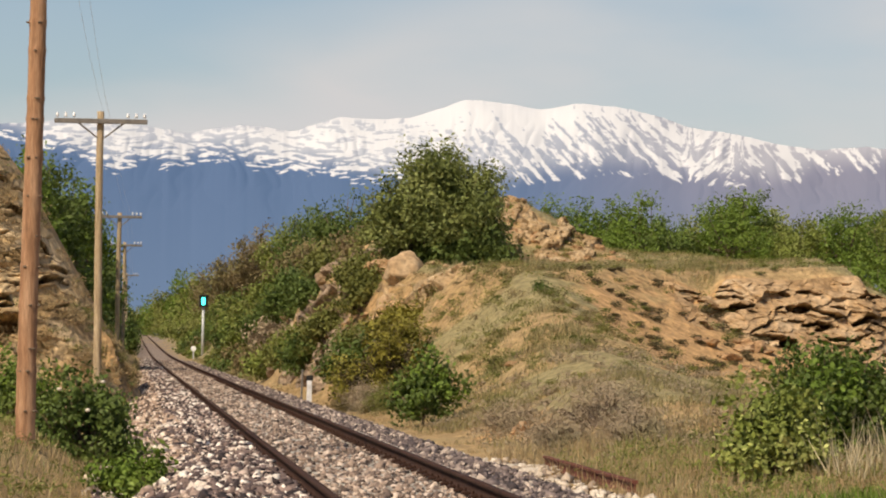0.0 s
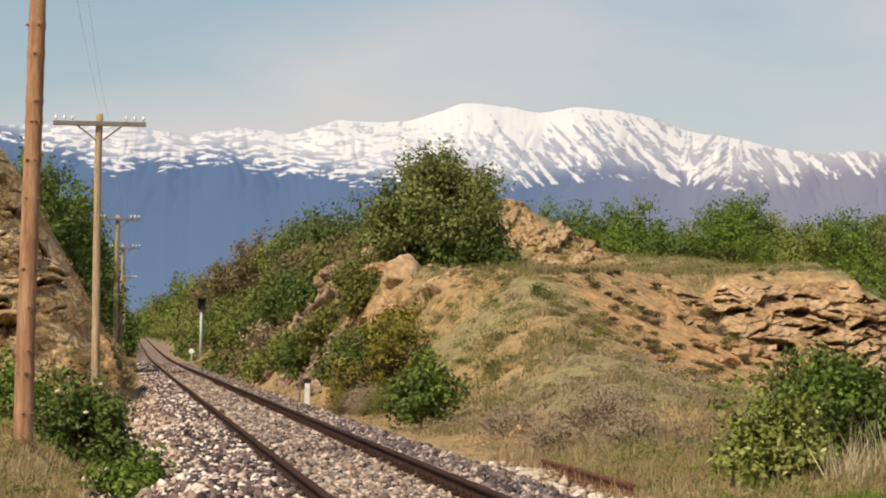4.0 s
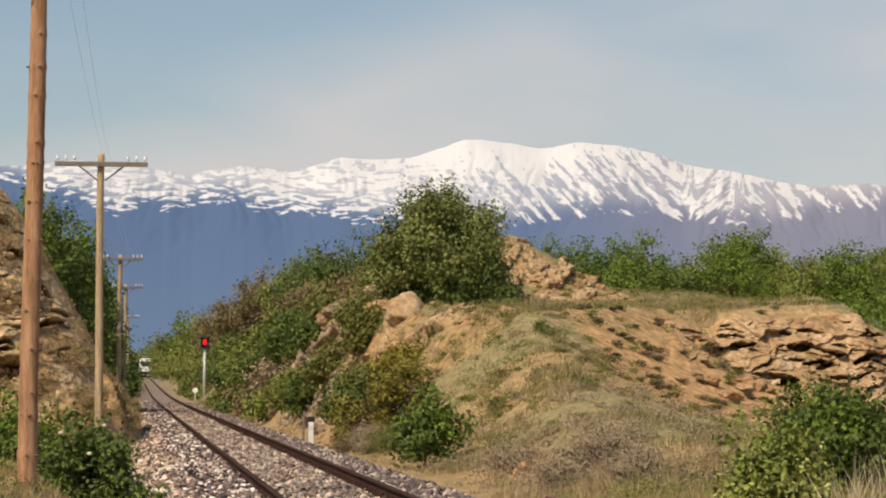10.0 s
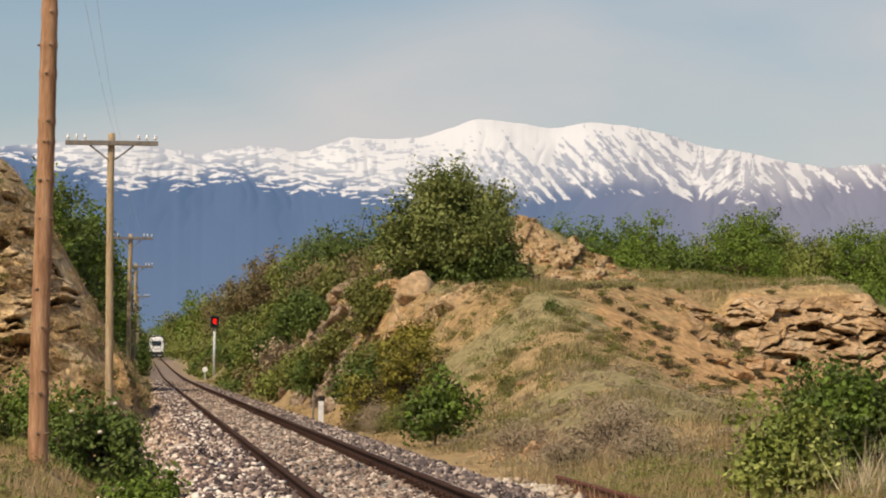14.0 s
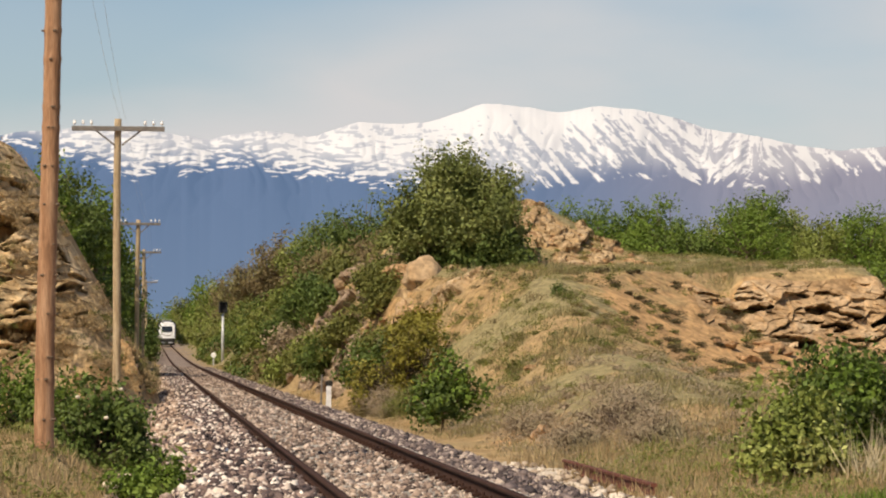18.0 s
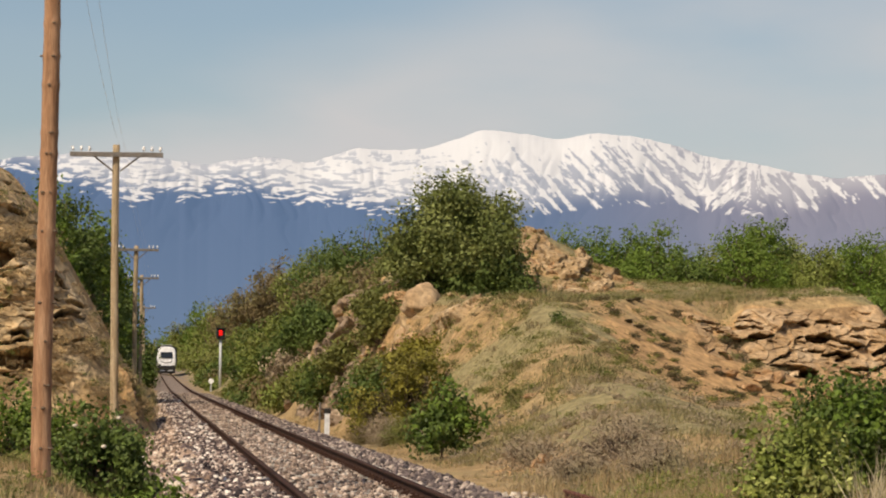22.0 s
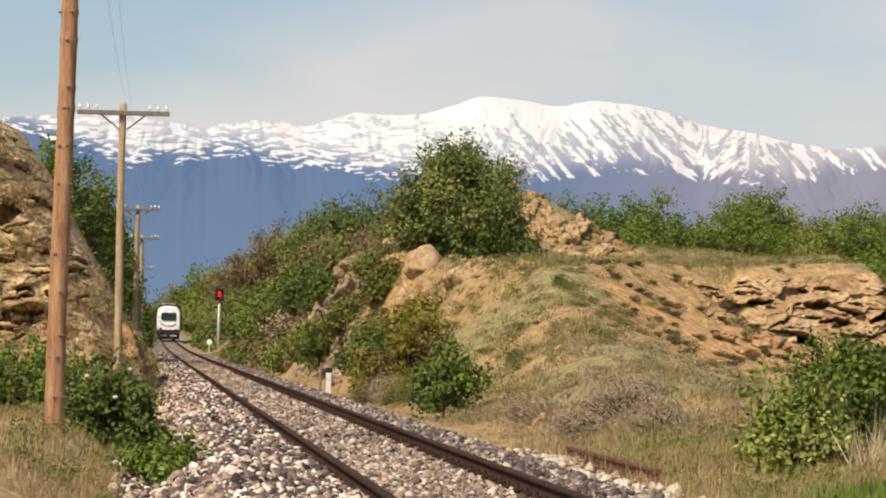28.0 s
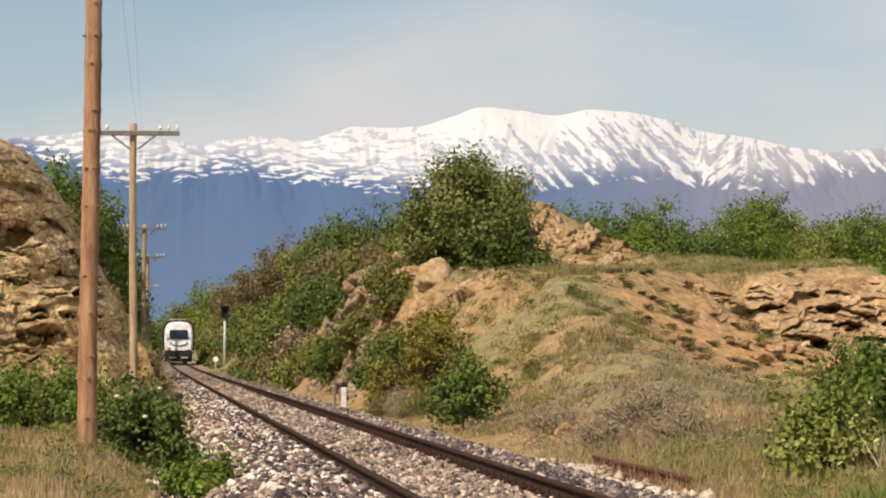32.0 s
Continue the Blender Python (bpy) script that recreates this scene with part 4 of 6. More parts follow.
def rock_face(u, v, seed, slots, spread, count, big=1.0, rough=1.0):
    """How far a bedded, broken rock face stands out at u along and v up, in metres: about -1 to 1. Slots: (u0, v0, u1, v1, half height)."""
    wu, wv = (fbm(u / 0.7, v / 0.5, 3, seed) - 0.44) * 0.5, (fbm(u / 0.9 + 7, v / 0.6, 3, seed + 1) - 0.44) * 0.5
    face = (fbm(u / 2.2, v / 1.6, 2, seed + 2) - 0.38) * 0.9
    face = face + 0.75 * facets((u + wu) / (1.1 * big), (v + wv) / (0.5 * big), seed + 10) + 0.42 * facets((u + wu) / (0.42 * big), (v + wv) / (0.2 * big), seed + 20)
    face = face + 0.22 * facets((u + wu) / 0.16, (v + wv) / 0.09, seed + 30) + (fbm(u / 0.2, v / 0.14, 2, seed + 6) - 0.38) * 0.3
    face = face * rough
    rr = random.Random(seed)
    cuts = list(slots)
    for _ in range(count):
        a, b, ln = rr.uniform(*spread[:2]), rr.uniform(*spread[2:]), rr.uniform(0.15, 0.7) * big
        cuts.append((a, b, a + ln, b + ln * rr.uniform(-0.2, 0.3), rr.uniform(0.012, 0.032) * big))
    wob = (fbm(u / 0.35, v / 0.6, 4, seed + 7) - 0.47) * 0.5 + 0.10 * facets(u / 0.22, v / 0.12, seed + 40)
    for k, (a, b, c, d, half) in enumerate(cuts):
        f = np.clip((u - a) / (c - a), 0, 1)
        tall = half * np.sqrt(np.maximum(4 * f * (1 - f), 0)) + 1e-6
        off = v - b - (d - b) * f + wob * (0.35 + 1.2 * half)
        lip = sm((off - tall * 0.9) / (tall * 0.4 + 0.02)) * sm((tall * 1.5 + 0.22 - off) / 0.2)
        face = face - (1.4 + 8.0 * half * (k < len(slots))) * sm((tall * 1.5 - np.abs(off)) / (tall * 0.5 + 0.008)) * (tall > 0.006) + (0.18 + half) * (k < len(slots)) * lip * sm(4 * f * (1 - f))
    return face


def face_sheet(name, place, nu, nv, mat, parent):
    """A rough rock sheet: place(i, j) on arrays gives x, y, z."""
    gi, gj = np.meshgrid(np.linspace(0, 1, nu), np.linspace(0, 1, nv))
    x, y, z = place(gi.ravel(), gj.ravel())
    i = (np.arange(nv - 1)[:, None] * nu + np.arange(nu - 1)[None]).ravel()
    return part(name, mesh_of(name, np.stack([x, y, z], 1), np.stack([i, i + 1, i + nu + 1, i + nu], 1), mat), None, parent)


def to_world(s, q):
    return OFF * math.cos(YAW) - math.sin(YAW) * s + q * math.cos(YAW), OFF * math.sin(YAW) + math.cos(YAW) * s + q * math.sin(YAW)


def build_outcrops():
    rng = random.Random(5)
    # ledges of the low cliff on the right
    ob = thing("rock_outcrop", "ochre layered rock ledges under a grassy rim", "rock outcrop")

    def ledge(i, j):
        q = 10.6 + 8.6 * i
        rim = sm(i / 0.10)
        foot = 72.6 + 0.22 * (q - 13.0)
        base = ground_z(*to_world(foot, q))
        top = ground_z(*to_world(foot + 4.0, q))
        height = base - 0.25 + (top + 0.12 - base) * j
        out = rock_face(q, height, 70, ((11.95, 2.20, 12.7, 2.20, 0.065), (12.5, 2.22, 13.55, 2.40, 0.05), (14.3, 2.27, 15.1, 2.30, 0.08), (15.0, 2.29, 15.95, 2.15, 0.03), (13.0, 1.62, 14.4, 1.42, 0.045), (13.55, 1.22, 14.35, 1.20, 0.18), (11.75, 1.9, 12.05, 1.62, 0.07), (14.85, 0.68, 15.3, 0.66, 0.04), (12.1, 2.62, 12.6, 2.72, 0.025), (12.5, 2.78, 13.0, 2.90, 0.03), (13.35, 1.75, 13.8, 1.95, 0.03), (13.9, 2.05, 14.0, 2.3, 0.04), (16.1, 1.9, 16.7, 2.1, 0.07), (15.4, 1.5, 15.9, 1.55, 0.03)), (10.9, 18.0, 0.8, 3.0), 40, 1.35, 0.34)
        s = foot + 3.3 * j ** 1.15 - 1.05 * out * rim * sm((1.02 - j) / 0.12) + 0.5 * (1 - rim)
        x, y = to_world(s, q)
        return x, y, height + 0.10 * rim * np.clip(out, -1, 1) * sm((1 - j) / 0.1) - 0.5 * (1 - rim)

    face_sheet("rock_face", ledge, 520, 190, M_CLIFF, ob)
    rows = []
    for _ in range(46):
        q = rng.uniform(11.2, 20.5)
        s = 72.2 + 0.22 * (q - 13.0) + rng.uniform(-2.2, 0.6)
        x, y, th = line_at(s, q)
        a = rng.uniform(0.15, 0.6)
        rows.append((x, y, float(ground_z(x, y)) + 0.02, a * 1.4, a, a * rng.uniform(0.4, 0.7), rng.uniform(0, 180)))
    rocks_at(ob, rows, ROCKS, rng)
    # the cutting's wall on the left
    ob = thing("rock_cliff", "steep ochre rock wall of the railway cutting", "cliff")

    def cliff(i, j):
        z = -0.6 + 7.9 * j
        edge = -np.interp(z, [-0.6, 0.0, 5.9, 6.65, 6.95, 7.2, 8.0], [1.95, 2.2, 5.6, 6.2, 6.9, 7.4, 10.0])
        q = edge - 4.6 * i
        out = rock_face(q, z, 90, ((-7.7, 4.15, -5.85, 4.35, 0.26), (-6.3, 1.62, -5.0, 1.60, 0.17), (-6.3, 1.95, -5.4, 2.15, 0.03), (-5.95, 2.3, -5.5, 2.25, 0.05), (-5.2, 2.2, -4.7, 2.15, 0.07), (-7.8, 5.9, -6.9, 5.8, 0.08), (-5.6, 4.7, -5.1, 4.4, 0.06), (-6.2, 5.6, -5.7, 5.4, 0.05), (-5.0, 3.9, -4.6, 3.5, 0.06), (-4.9, 2.75, -4.2, 2.85, 0.06), (-4.6, 3.2, -4.1, 3.0, 0.05), (-5.5, 3.3, -5.0, 3.2, 0.03), (-7.0, 3.2, -6.1, 3.0, 0.03), (-4.9, 1.2, -4.5, 1.0, 0.06)), (-7.6, -3.4, 0.9, 6.4), 60, 1.25, 0.27)
        amp = 0.9 * sm((j - 0.12) / 0.1) * sm((1.0 - j) / 0.06) * (0.3 + 0.7 * sm((z - 1.1 - 0.5 * (q + 4.4)) / 0.8)) * sm(i / 0.12)
        s = bank_foot(q) + 0.5 * (z + 0.42) + 2.4 * np.clip(1 - i / 0.30, 0, 1) ** 2 + 0.35 * (fbm(q / 1.5, z / 1.5, 3, 17) - 0.45) - 0.95 * amp * out
        x, y = to_world(s, q + 0.12 * amp * out)
        return x, y, z + 0.2 * amp * np.clip(out, -1, 1)

    face_sheet("rock_face", cliff, 420, 420, M_WALL, ob)
    rows = []
    for _ in range(26):
        q = rng.uniform(-6.0, -2.6)
        s = float(bank_foot(q)) - rng.uniform(0.1, 1.6)
        x, y, th = line_at(s, q)
        a = rng.uniform(0.12, 0.45)
        rows.append((x, y, float(ground_z(x, y)) + 0.05, a * 1.3, a, a * rng.uniform(0.5, 0.8), rng.uniform(0, 180)))
    rocks_at(ob, rows, ROCKS, rng)

    def patch(name, s0, s1, q0, q1, ns, nq, seed, mat, parent, along, want, amp, lift, push):
        """Rock that breaks through the slope: a sheet laid on the ground and raised where stone shows."""
        def place(i, j):
            q, s = q0 + (q1 - q0) * i, s0 + (s1 - s0) * j
            x, y = to_world(s, q)
            z = ground_z(x, y)
            u = s / 4.5 + 0.6 * z if along else q
            out = rock_face(u, z * (1.0 if not along else 1.1) + 0.04 * s, seed, (), (u.min(), u.max(), z.min(), z.max()), 70, 1.3, 0.8)
            bare = sm((fbm(u / 0.9, z / 0.8, 3, seed + 3) - want) / 0.12) * sm(i / 0.12) * sm((1 - i) / 0.12) * sm(j / 0.1) * sm((1 - j) / 0.1)
            rise = (np.clip(out, -1.2, 1) * amp + lift) * bare - 0.12 * (1 - bare)
            x, y = to_world(s - push[0] * rise, q - push[1] * rise)
            return x, y, z + push[2] * rise
        face_sheet(name, place, nq, ns, mat, parent)

    # the bank along the line on the right
    ob = thing("rocky_bank", "grey-brown broken rock along the cutting bank", "rock outcrop")
    patch("rock_face", 87.0, 124.0, 3.0, 5.6, 420, 150, 120, M_BANK, ob, True, 0.40, 0.42, 0.30, (1.2, 0.7, 0.5))
    rows = []
    for _ in range(60):
        s, q = rng.uniform(90, 150), rng.uniform(3.6, 6.4)
        x, y, th = line_at(s, q)
        a = rng.uniform(0.3, 0.95)
        rows.append((x, y, float(ground_z(x, y)) + 0.1, a, a * rng.uniform(0.8, 1.5), a * rng.uniform(0.6, 1.15), rng.uniform(-60, 60)))
    rocks_at(ob, rows, ROCKS_GREY, rng)
    # broken ochre rock on the flank below the round tree
    ob = thing("rocky_flank", "ochre broken rock on the flank below the tree", "rock outcrop")
    patch("rock_face", 76.0, 87.5, 4.0, 7.4, 260, 260, 130, M_MOUND, ob, False, 0.35, 0.75, 0.10, (0.9, 0.3, 0.4))
    rows = []
    for _ in range(50):
        s, q = rng.uniform(80, 92), rng.uniform(3.7, 5.4)
        x, y, th = line_at(s, q)
        a = rng.uniform(0.2, 0.7)
        rows.append((x, y, float(ground_z(x, y)) + 0.03, a * 1.2, a, a * rng.uniform(0.45, 0.8), rng.uniform(0, 180)))
    rocks_at(ob, rows, ROCKS, rng)
    # the mound behind the round tree
    ob = thing("rock_mound", "ochre broken rock on a small grassy mound", "rock outcrop")
    patch("rock_face", 89.5, 98.0, 7.9, 13.4, 260, 330, 140, M_MOUND, ob, False, 0.36, 0.7, 0.12, (0.9, 0.0, 0.45))
    rows = []
    for _ in range(34):
        s, q = rng.uniform(90.5, 94.5), rng.uniform(8.8, 13.0)
        x, y, th = line_at(s, q)
        a = rng.uniform(0.15, 0.55)
        rows.append((x, y, float(ground_z(x, y)), a * 1.3, a, a * rng.uniform(0.5, 0.8), rng.uniform(0, 180)))
    rocks_at(ob, rows, ROCKS, rng)
    for s, q, a in ((37.6, 2.45, 0.34), (38.0, 2.75, 0.42), (38.5, 2.55, 0.30), (38.9, 2.95, 0.36), (37.9, 3.05, 0.26), (39.6, 2.7, 0.34), (38.6, 3.15, 0.30), (37.3, 2.2, 0.24), (70.5, 2.25, 0.30), (66.0, 2.3, 0.2)):
        x, y, th = line_at(s, q)
        flat = thing("flat_stone", "pale flat stone at the ballast edge", "stone", (x, y, float(ground_z(x, y)) + 0.05), rng.uniform(0, 180), group="flat stones", data=rng.choice(PALE_STONES))
        flat.matrix_basis = flat.matrix_basis @ Matrix.Diagonal((a, a * 0.7, a * 0.3, 1))
    for s, q, a, b in ((49.0, 4.1, 0.5, 0.35), (48.4, 4.5, 0.4, 0.25), (86.0, 5.5, 1.3, 1.2), (85.4, 4.85, 0.6, 0.7), (140.0, 3.2, 0.55, 0.4), (62.0, 5.6, 0.6, 0.14), (63.0, 4.6, 0.4, 0.12)):
        x, y, th = line_at(s, q)
        pale = thing("boulder", "pale weathered boulder in dry grass", "boulder", (x, y, float(ground_z(x, y)) + b * (0.0 if 80 < s < 90 else 0.2)), rng.uniform(0, 180), data=rng.choice(BOULDERS) if 80 < s < 90 else rng.choice(PALE_STONES if s > 90 else ROCKS))
        pale.matrix_basis = pale.matrix_basis @ Matrix.Diagonal((a, a * 0.8, b, 1))


build_outcrops()


# ---- plants ----
def leaves(rng, centres, size, out=None, slim=0.55):
    """Verts and faces of one four-cornered leaf at each centre."""
    n = len(centres)
    nrm = rng.normal(size=(n, 3)) + (0 if out is None else out * 1.5) + np.array([0, 0, 0.3])
    nrm /= np.linalg.norm(nrm, axis=1)[:, None]
    a = np.cross(nrm, rng.normal(size=(n, 3)))
    a /= np.linalg.norm(a, axis=1)[:, None] + 1e-9
    b = np.cross(nrm, a)
    ln = size * rng.uniform(0.6, 1.35, (n, 1))
    v = np.stack([centres - a * ln / 2, centres + b * ln * slim / 2 + nrm * ln * 0.06, centres + a * ln / 2, centres - b * ln * slim / 2 + nrm * ln * 0.06], 1).reshape(-1, 3)
    return v, np.arange(4 * n).reshape(-1, 4)


def crown(rng, blobs, n, size, hollow=0.45, gaps=0.42, slim=0.55, spray=14):
    """Sprays of leaves spread over the shells of several blobs (x, y, z, radius, squash), with gaps between them."""
    blobs = np.array(blobs, float)
    m = max(8, n // spray)
    w = blobs[:, 3] ** 2
    pick = rng.choice(len(blobs), m * 2, p=w / w.sum())
    d = rng.normal(size=(m * 2, 3))
    d /= np.linalg.norm(d, axis=1)[:, None]
    r = blobs[pick, 3:4] * (hollow + (1 - hollow) * rng.uniform(0, 1, (m * 2, 1)) ** 0.5) * (1 + 0.16 * rng.normal(size=(m * 2, 1)))
    p = blobs[pick, :3] + d * r * np.stack([np.ones(m * 2), np.ones(m * 2), blobs[pick, 4]], 1)
    k = 2.2 / max(0.2, float(blobs[:, 3].mean()))
    g = 0.5 * vnoise(p[:, 0] * k + p[:, 2] * k * 0.7, p[:, 1] * k - p[:, 2] * k, 61) + 0.5 * vnoise(p[:, 0] * k * 2.3 - p[:, 2] * k * 2, p[:, 2] * k * 2.1 + p[:, 1] * k, 62)
    keep = np.argsort(-(g + 0.35 * rng.uniform(size=m * 2)) + (g < gaps) * 10)[:m]
    p, d = p[keep], d[keep]
    # each spray reaches outwards and a little up
    wide = 0.75 * math.sqrt(spray / 14.0)
    reach = rng.uniform(-0.6, 1.0, (m, spray, 1)) * (d[:, None] * 1.6 + np.array([0, 0, 0.9]))
    q = p[:, None] + (reach * wide / 0.75 + rng.normal(0, wide, (m, spray, 3))) * size * np.array([1.0, 1.0, 0.8])
    return leaves(rng, q.reshape(-1, 3), size, np.repeat(d, spray, 0), slim)


def plant(name, label, category, s, q, blobs, n, size, mat, group="", trunk=0.0, seed=1, sink=0.0, second=None, gaps=0.40, stems=4, z=None, at=None, spray=14, slim=0.55):
    """A tree or bush at s, q: a trunk or stems, limbs to each blob, and a crown of leaves. Blobs: (right, along, up, radius, squash)."""
    x, y = at or line_at(s, q)[:2]
    zz = float(ground_z(x, y)) if z is None else z
    ob = thing(name, label, category, (x, y, zz - sink), 0, group)
    rng = np.random.default_rng(seed)
    r2 = random.Random(seed)
    bm = bmesh.new()
    low = min(b[2] - b[3] * b[4] for b in blobs)
    if trunk:
        fork = max(0.3, low + 0.25 * (max(b[2] for b in blobs) - low))
        tube(bm, (0, 0, -0.3), (0.03, 0, fork), trunk, trunk * 0.7, 9)
        for b in blobs:
            mid = Vector((b[0] * 0.5, b[1] * 0.5, fork + (b[2] - fork) * 0.55))
            tube(bm, (0.03, 0, fork - 0.1), mid, trunk * 0.5, trunk * 0.3, 6)
            tube(bm, mid, (b[0], b[1], b[2] + b[3] * 0.5), trunk * 0.3, trunk * 0.08, 5)
    else:
        for b in blobs:
            for _ in range(stems if b[4] < 2 else 0):
                dx, dy = r2.uniform(-0.6, 0.6) * b[3], r2.uniform(-0.6, 0.6) * b[3]
                tube(bm, (dx * 0.1, dy * 0.1, -0.1), (b[0] + dx, b[1] + dy, b[2] + r2.uniform(0, 0.8) * b[3] * b[4]), 0.012, 0.005, 4)
    part("trunk" if trunk else "woody_base", bm, M_BARK, ob)
    v, f = crown(rng, blobs, n, size, gaps=gaps, spray=spray, slim=slim)
    part("crown", mesh_of("crown", v, f, mat), None, ob)
    if second:
        mat2, n2, blobs2 = second
        v, f = crown(rng, blobs2, n2, size, gaps=gaps, spray=spray)
        part("crown", mesh_of("crown", v, f, mat2), None, ob)
    return ob


def puff(seed, width, depth, height, count, r, low=0.3, flat=0.9):
    """Blobs that fill a rounded dome; a small flat gives a broad top."""
    rr = random.Random(seed)
    out = []
    for i in range(count):
        a, f = rr.uniform(0, 6.283), rr.uniform(0, 1) ** 0.5
        x, y = math.cos(a) * f * width * 0.5, math.sin(a) * f * depth * 0.5
        top = height * math.sqrt(max(0.05, 1 - f * f * flat)) * rr.uniform(0.88, 1.0)
        z = low * height + rr.uniform(0.0, 1.0) ** 0.7 * max(0.0, top - r - low * height)
        out.append((x, y, z, r * rr.uniform(0.7, 1.2), rr.uniform(0.75, 1.0)))
    return out


def build_plants():
    # the round tree on the hill
    plant("round_tree", "dense round olive-green tree on the rocky hill", "tree", 89.0, 6.7, puff(3, 3.5, 3.2, 3.95, 60, 0.55, 0.12, 0.6), 44000, 0.125, L_TREE, trunk=0.16, seed=3, gaps=0.36, spray=44,
          second=(L_DEEP, 10000, [(x + 0.75, y - 0.7, z * 0.7, r, k) for x, y, z, r, k in puff(4, 2.6, 2.2, 2.2, 22, 0.45, 0.15)]))
    # the dark bush at the foot of the first pole, and the plants round it
    bush = plant("roadside_bush", "dark green leafy bush at the foot of the pole", "bush", 38.5, -2.98, puff(11, 0.95, 1.1, 1.5, 26, 0.30, 0.1), 7500, 0.08, L_DEEP, seed=11)
    plant("roadside_bush", "green leafy bush behind the first pole", "bush", 43.5, -4.6, puff(12, 2.3, 1.4, 1.4, 26, 0.34, 0.1), 7500, 0.08, L_BRIGHT, seed=12, second=(L_DEEP, 3500, puff(14, 2.2, 1.3, 1.0, 16, 0.34, 0.1)))
    plant("roadside_bush", "small green bush on the ballast edge", "bush", 30.5, -2.38, puff(13, 0.62, 0.7, 0.78, 16, 0.18, 0.1), 3200, 0.065, L_BRIGHT, seed=13)
    # pale blossoms on the bush
    for i, (dx, dy, dz) in enumerate(((-0.25, -0.62, 1.0), (0.12, -0.66, 0.74), (0.3, -0.6, 1.1))):
        bm = bmesh.new()
        ball(bm, (0, 0, 0), 0.035, 0.7)
        bl = part("blossom", bm, M_STONE_SLAB, bush, "pale blossom", True)
        bl.matrix_basis = pose(dx, dy, dz)
    # bushes at the right front
    plant("leafy_bush", "light green broad-leaved bush in long grass", "bush", 33.0, 4.84, puff(21, 1.05, 1.2, 1.08, 26, 0.20, 0.1) + [(-0.5 + 0.10 * i, 0.25 * math.sin(i * 2.3), 0.85 + 0.24 * math.sin(i * 1.9), 0.10, 2.6) for i in range(11)], 5200, 0.08, L_FRESH, "front bushes", seed=21, gaps=0.40, second=(L_PALE, 1500, puff(23, 1.1, 1.2, 1.15, 20, 0.22, 0.15)))
    plant("leafy_bush", "dense deep green bush beside the long grass", "bush", 36.0, 6.35, puff(22, 1.6, 1.6, 1.85, 34, 0.36, 0.1), 10000, 0.085, L_DEEP, "front bushes", seed=22, second=(L_BRIGHT, 5000, puff(24, 1.6, 1.6, 1.85, 24, 0.34, 0.2)))
    # along the toe of the hill
    plant("young_tree", "green young tree with upright shoots by the ballast", "tree", 58.3, 3.35, [(-0.35, 0, 0.35, 0.34, 0.8), (0.0, 0, 0.55, 0.36, 0.8), (-0.1, 0, 0.95, 0.30, 0.9), (0.1, 0, 1.3, 0.16, 1.3), (0.12, 0, 1.62, 0.09, 1.6), (0.42, 0, 0.8, 0.22, 0.8), (0.78, 0, 0.85, 0.12, 0.9), (0.3, 0, 0.35, 0.28, 0.8), (-0.3, 0, 0.8, 0.18, 1.0), (0.4, 0, 1.2, 0.10, 1.6), (-0.42, 0, 1.05, 0.08, 1.6)], 2600, 0.10, L_DEEP, trunk=0.03, seed=31, gaps=0.42, second=(L_BRIGHT, 1500, [(0.1, 0, 1.1, 0.34, 1.1), (0.5, 0, 0.75, 0.34, 0.8), (-0.15, 0, 0.6, 0.4, 0.8)]))
    plant("yellow_bush", "yellow-green flowering bush on the bank", "bush", 72.0, 3.85, puff(32, 2.5, 1.9, 2.45, 22, 0.38, 0.1), 8200, 0.09, L_YELLOW, seed=32, gaps=0.42, second=(L_TUFT, 4200, puff(33, 2.0, 1.6, 1.5, 12, 0.4, 0.1)))
    plant("dry_bush", "grey leafless twiggy bush", "bush", 62.0, 3.7, puff(34, 0.8, 0.8, 0.8, 8, 0.22, 0.1), 2200, 0.07, L_GREY, seed=34)
    rng = random.Random(77)
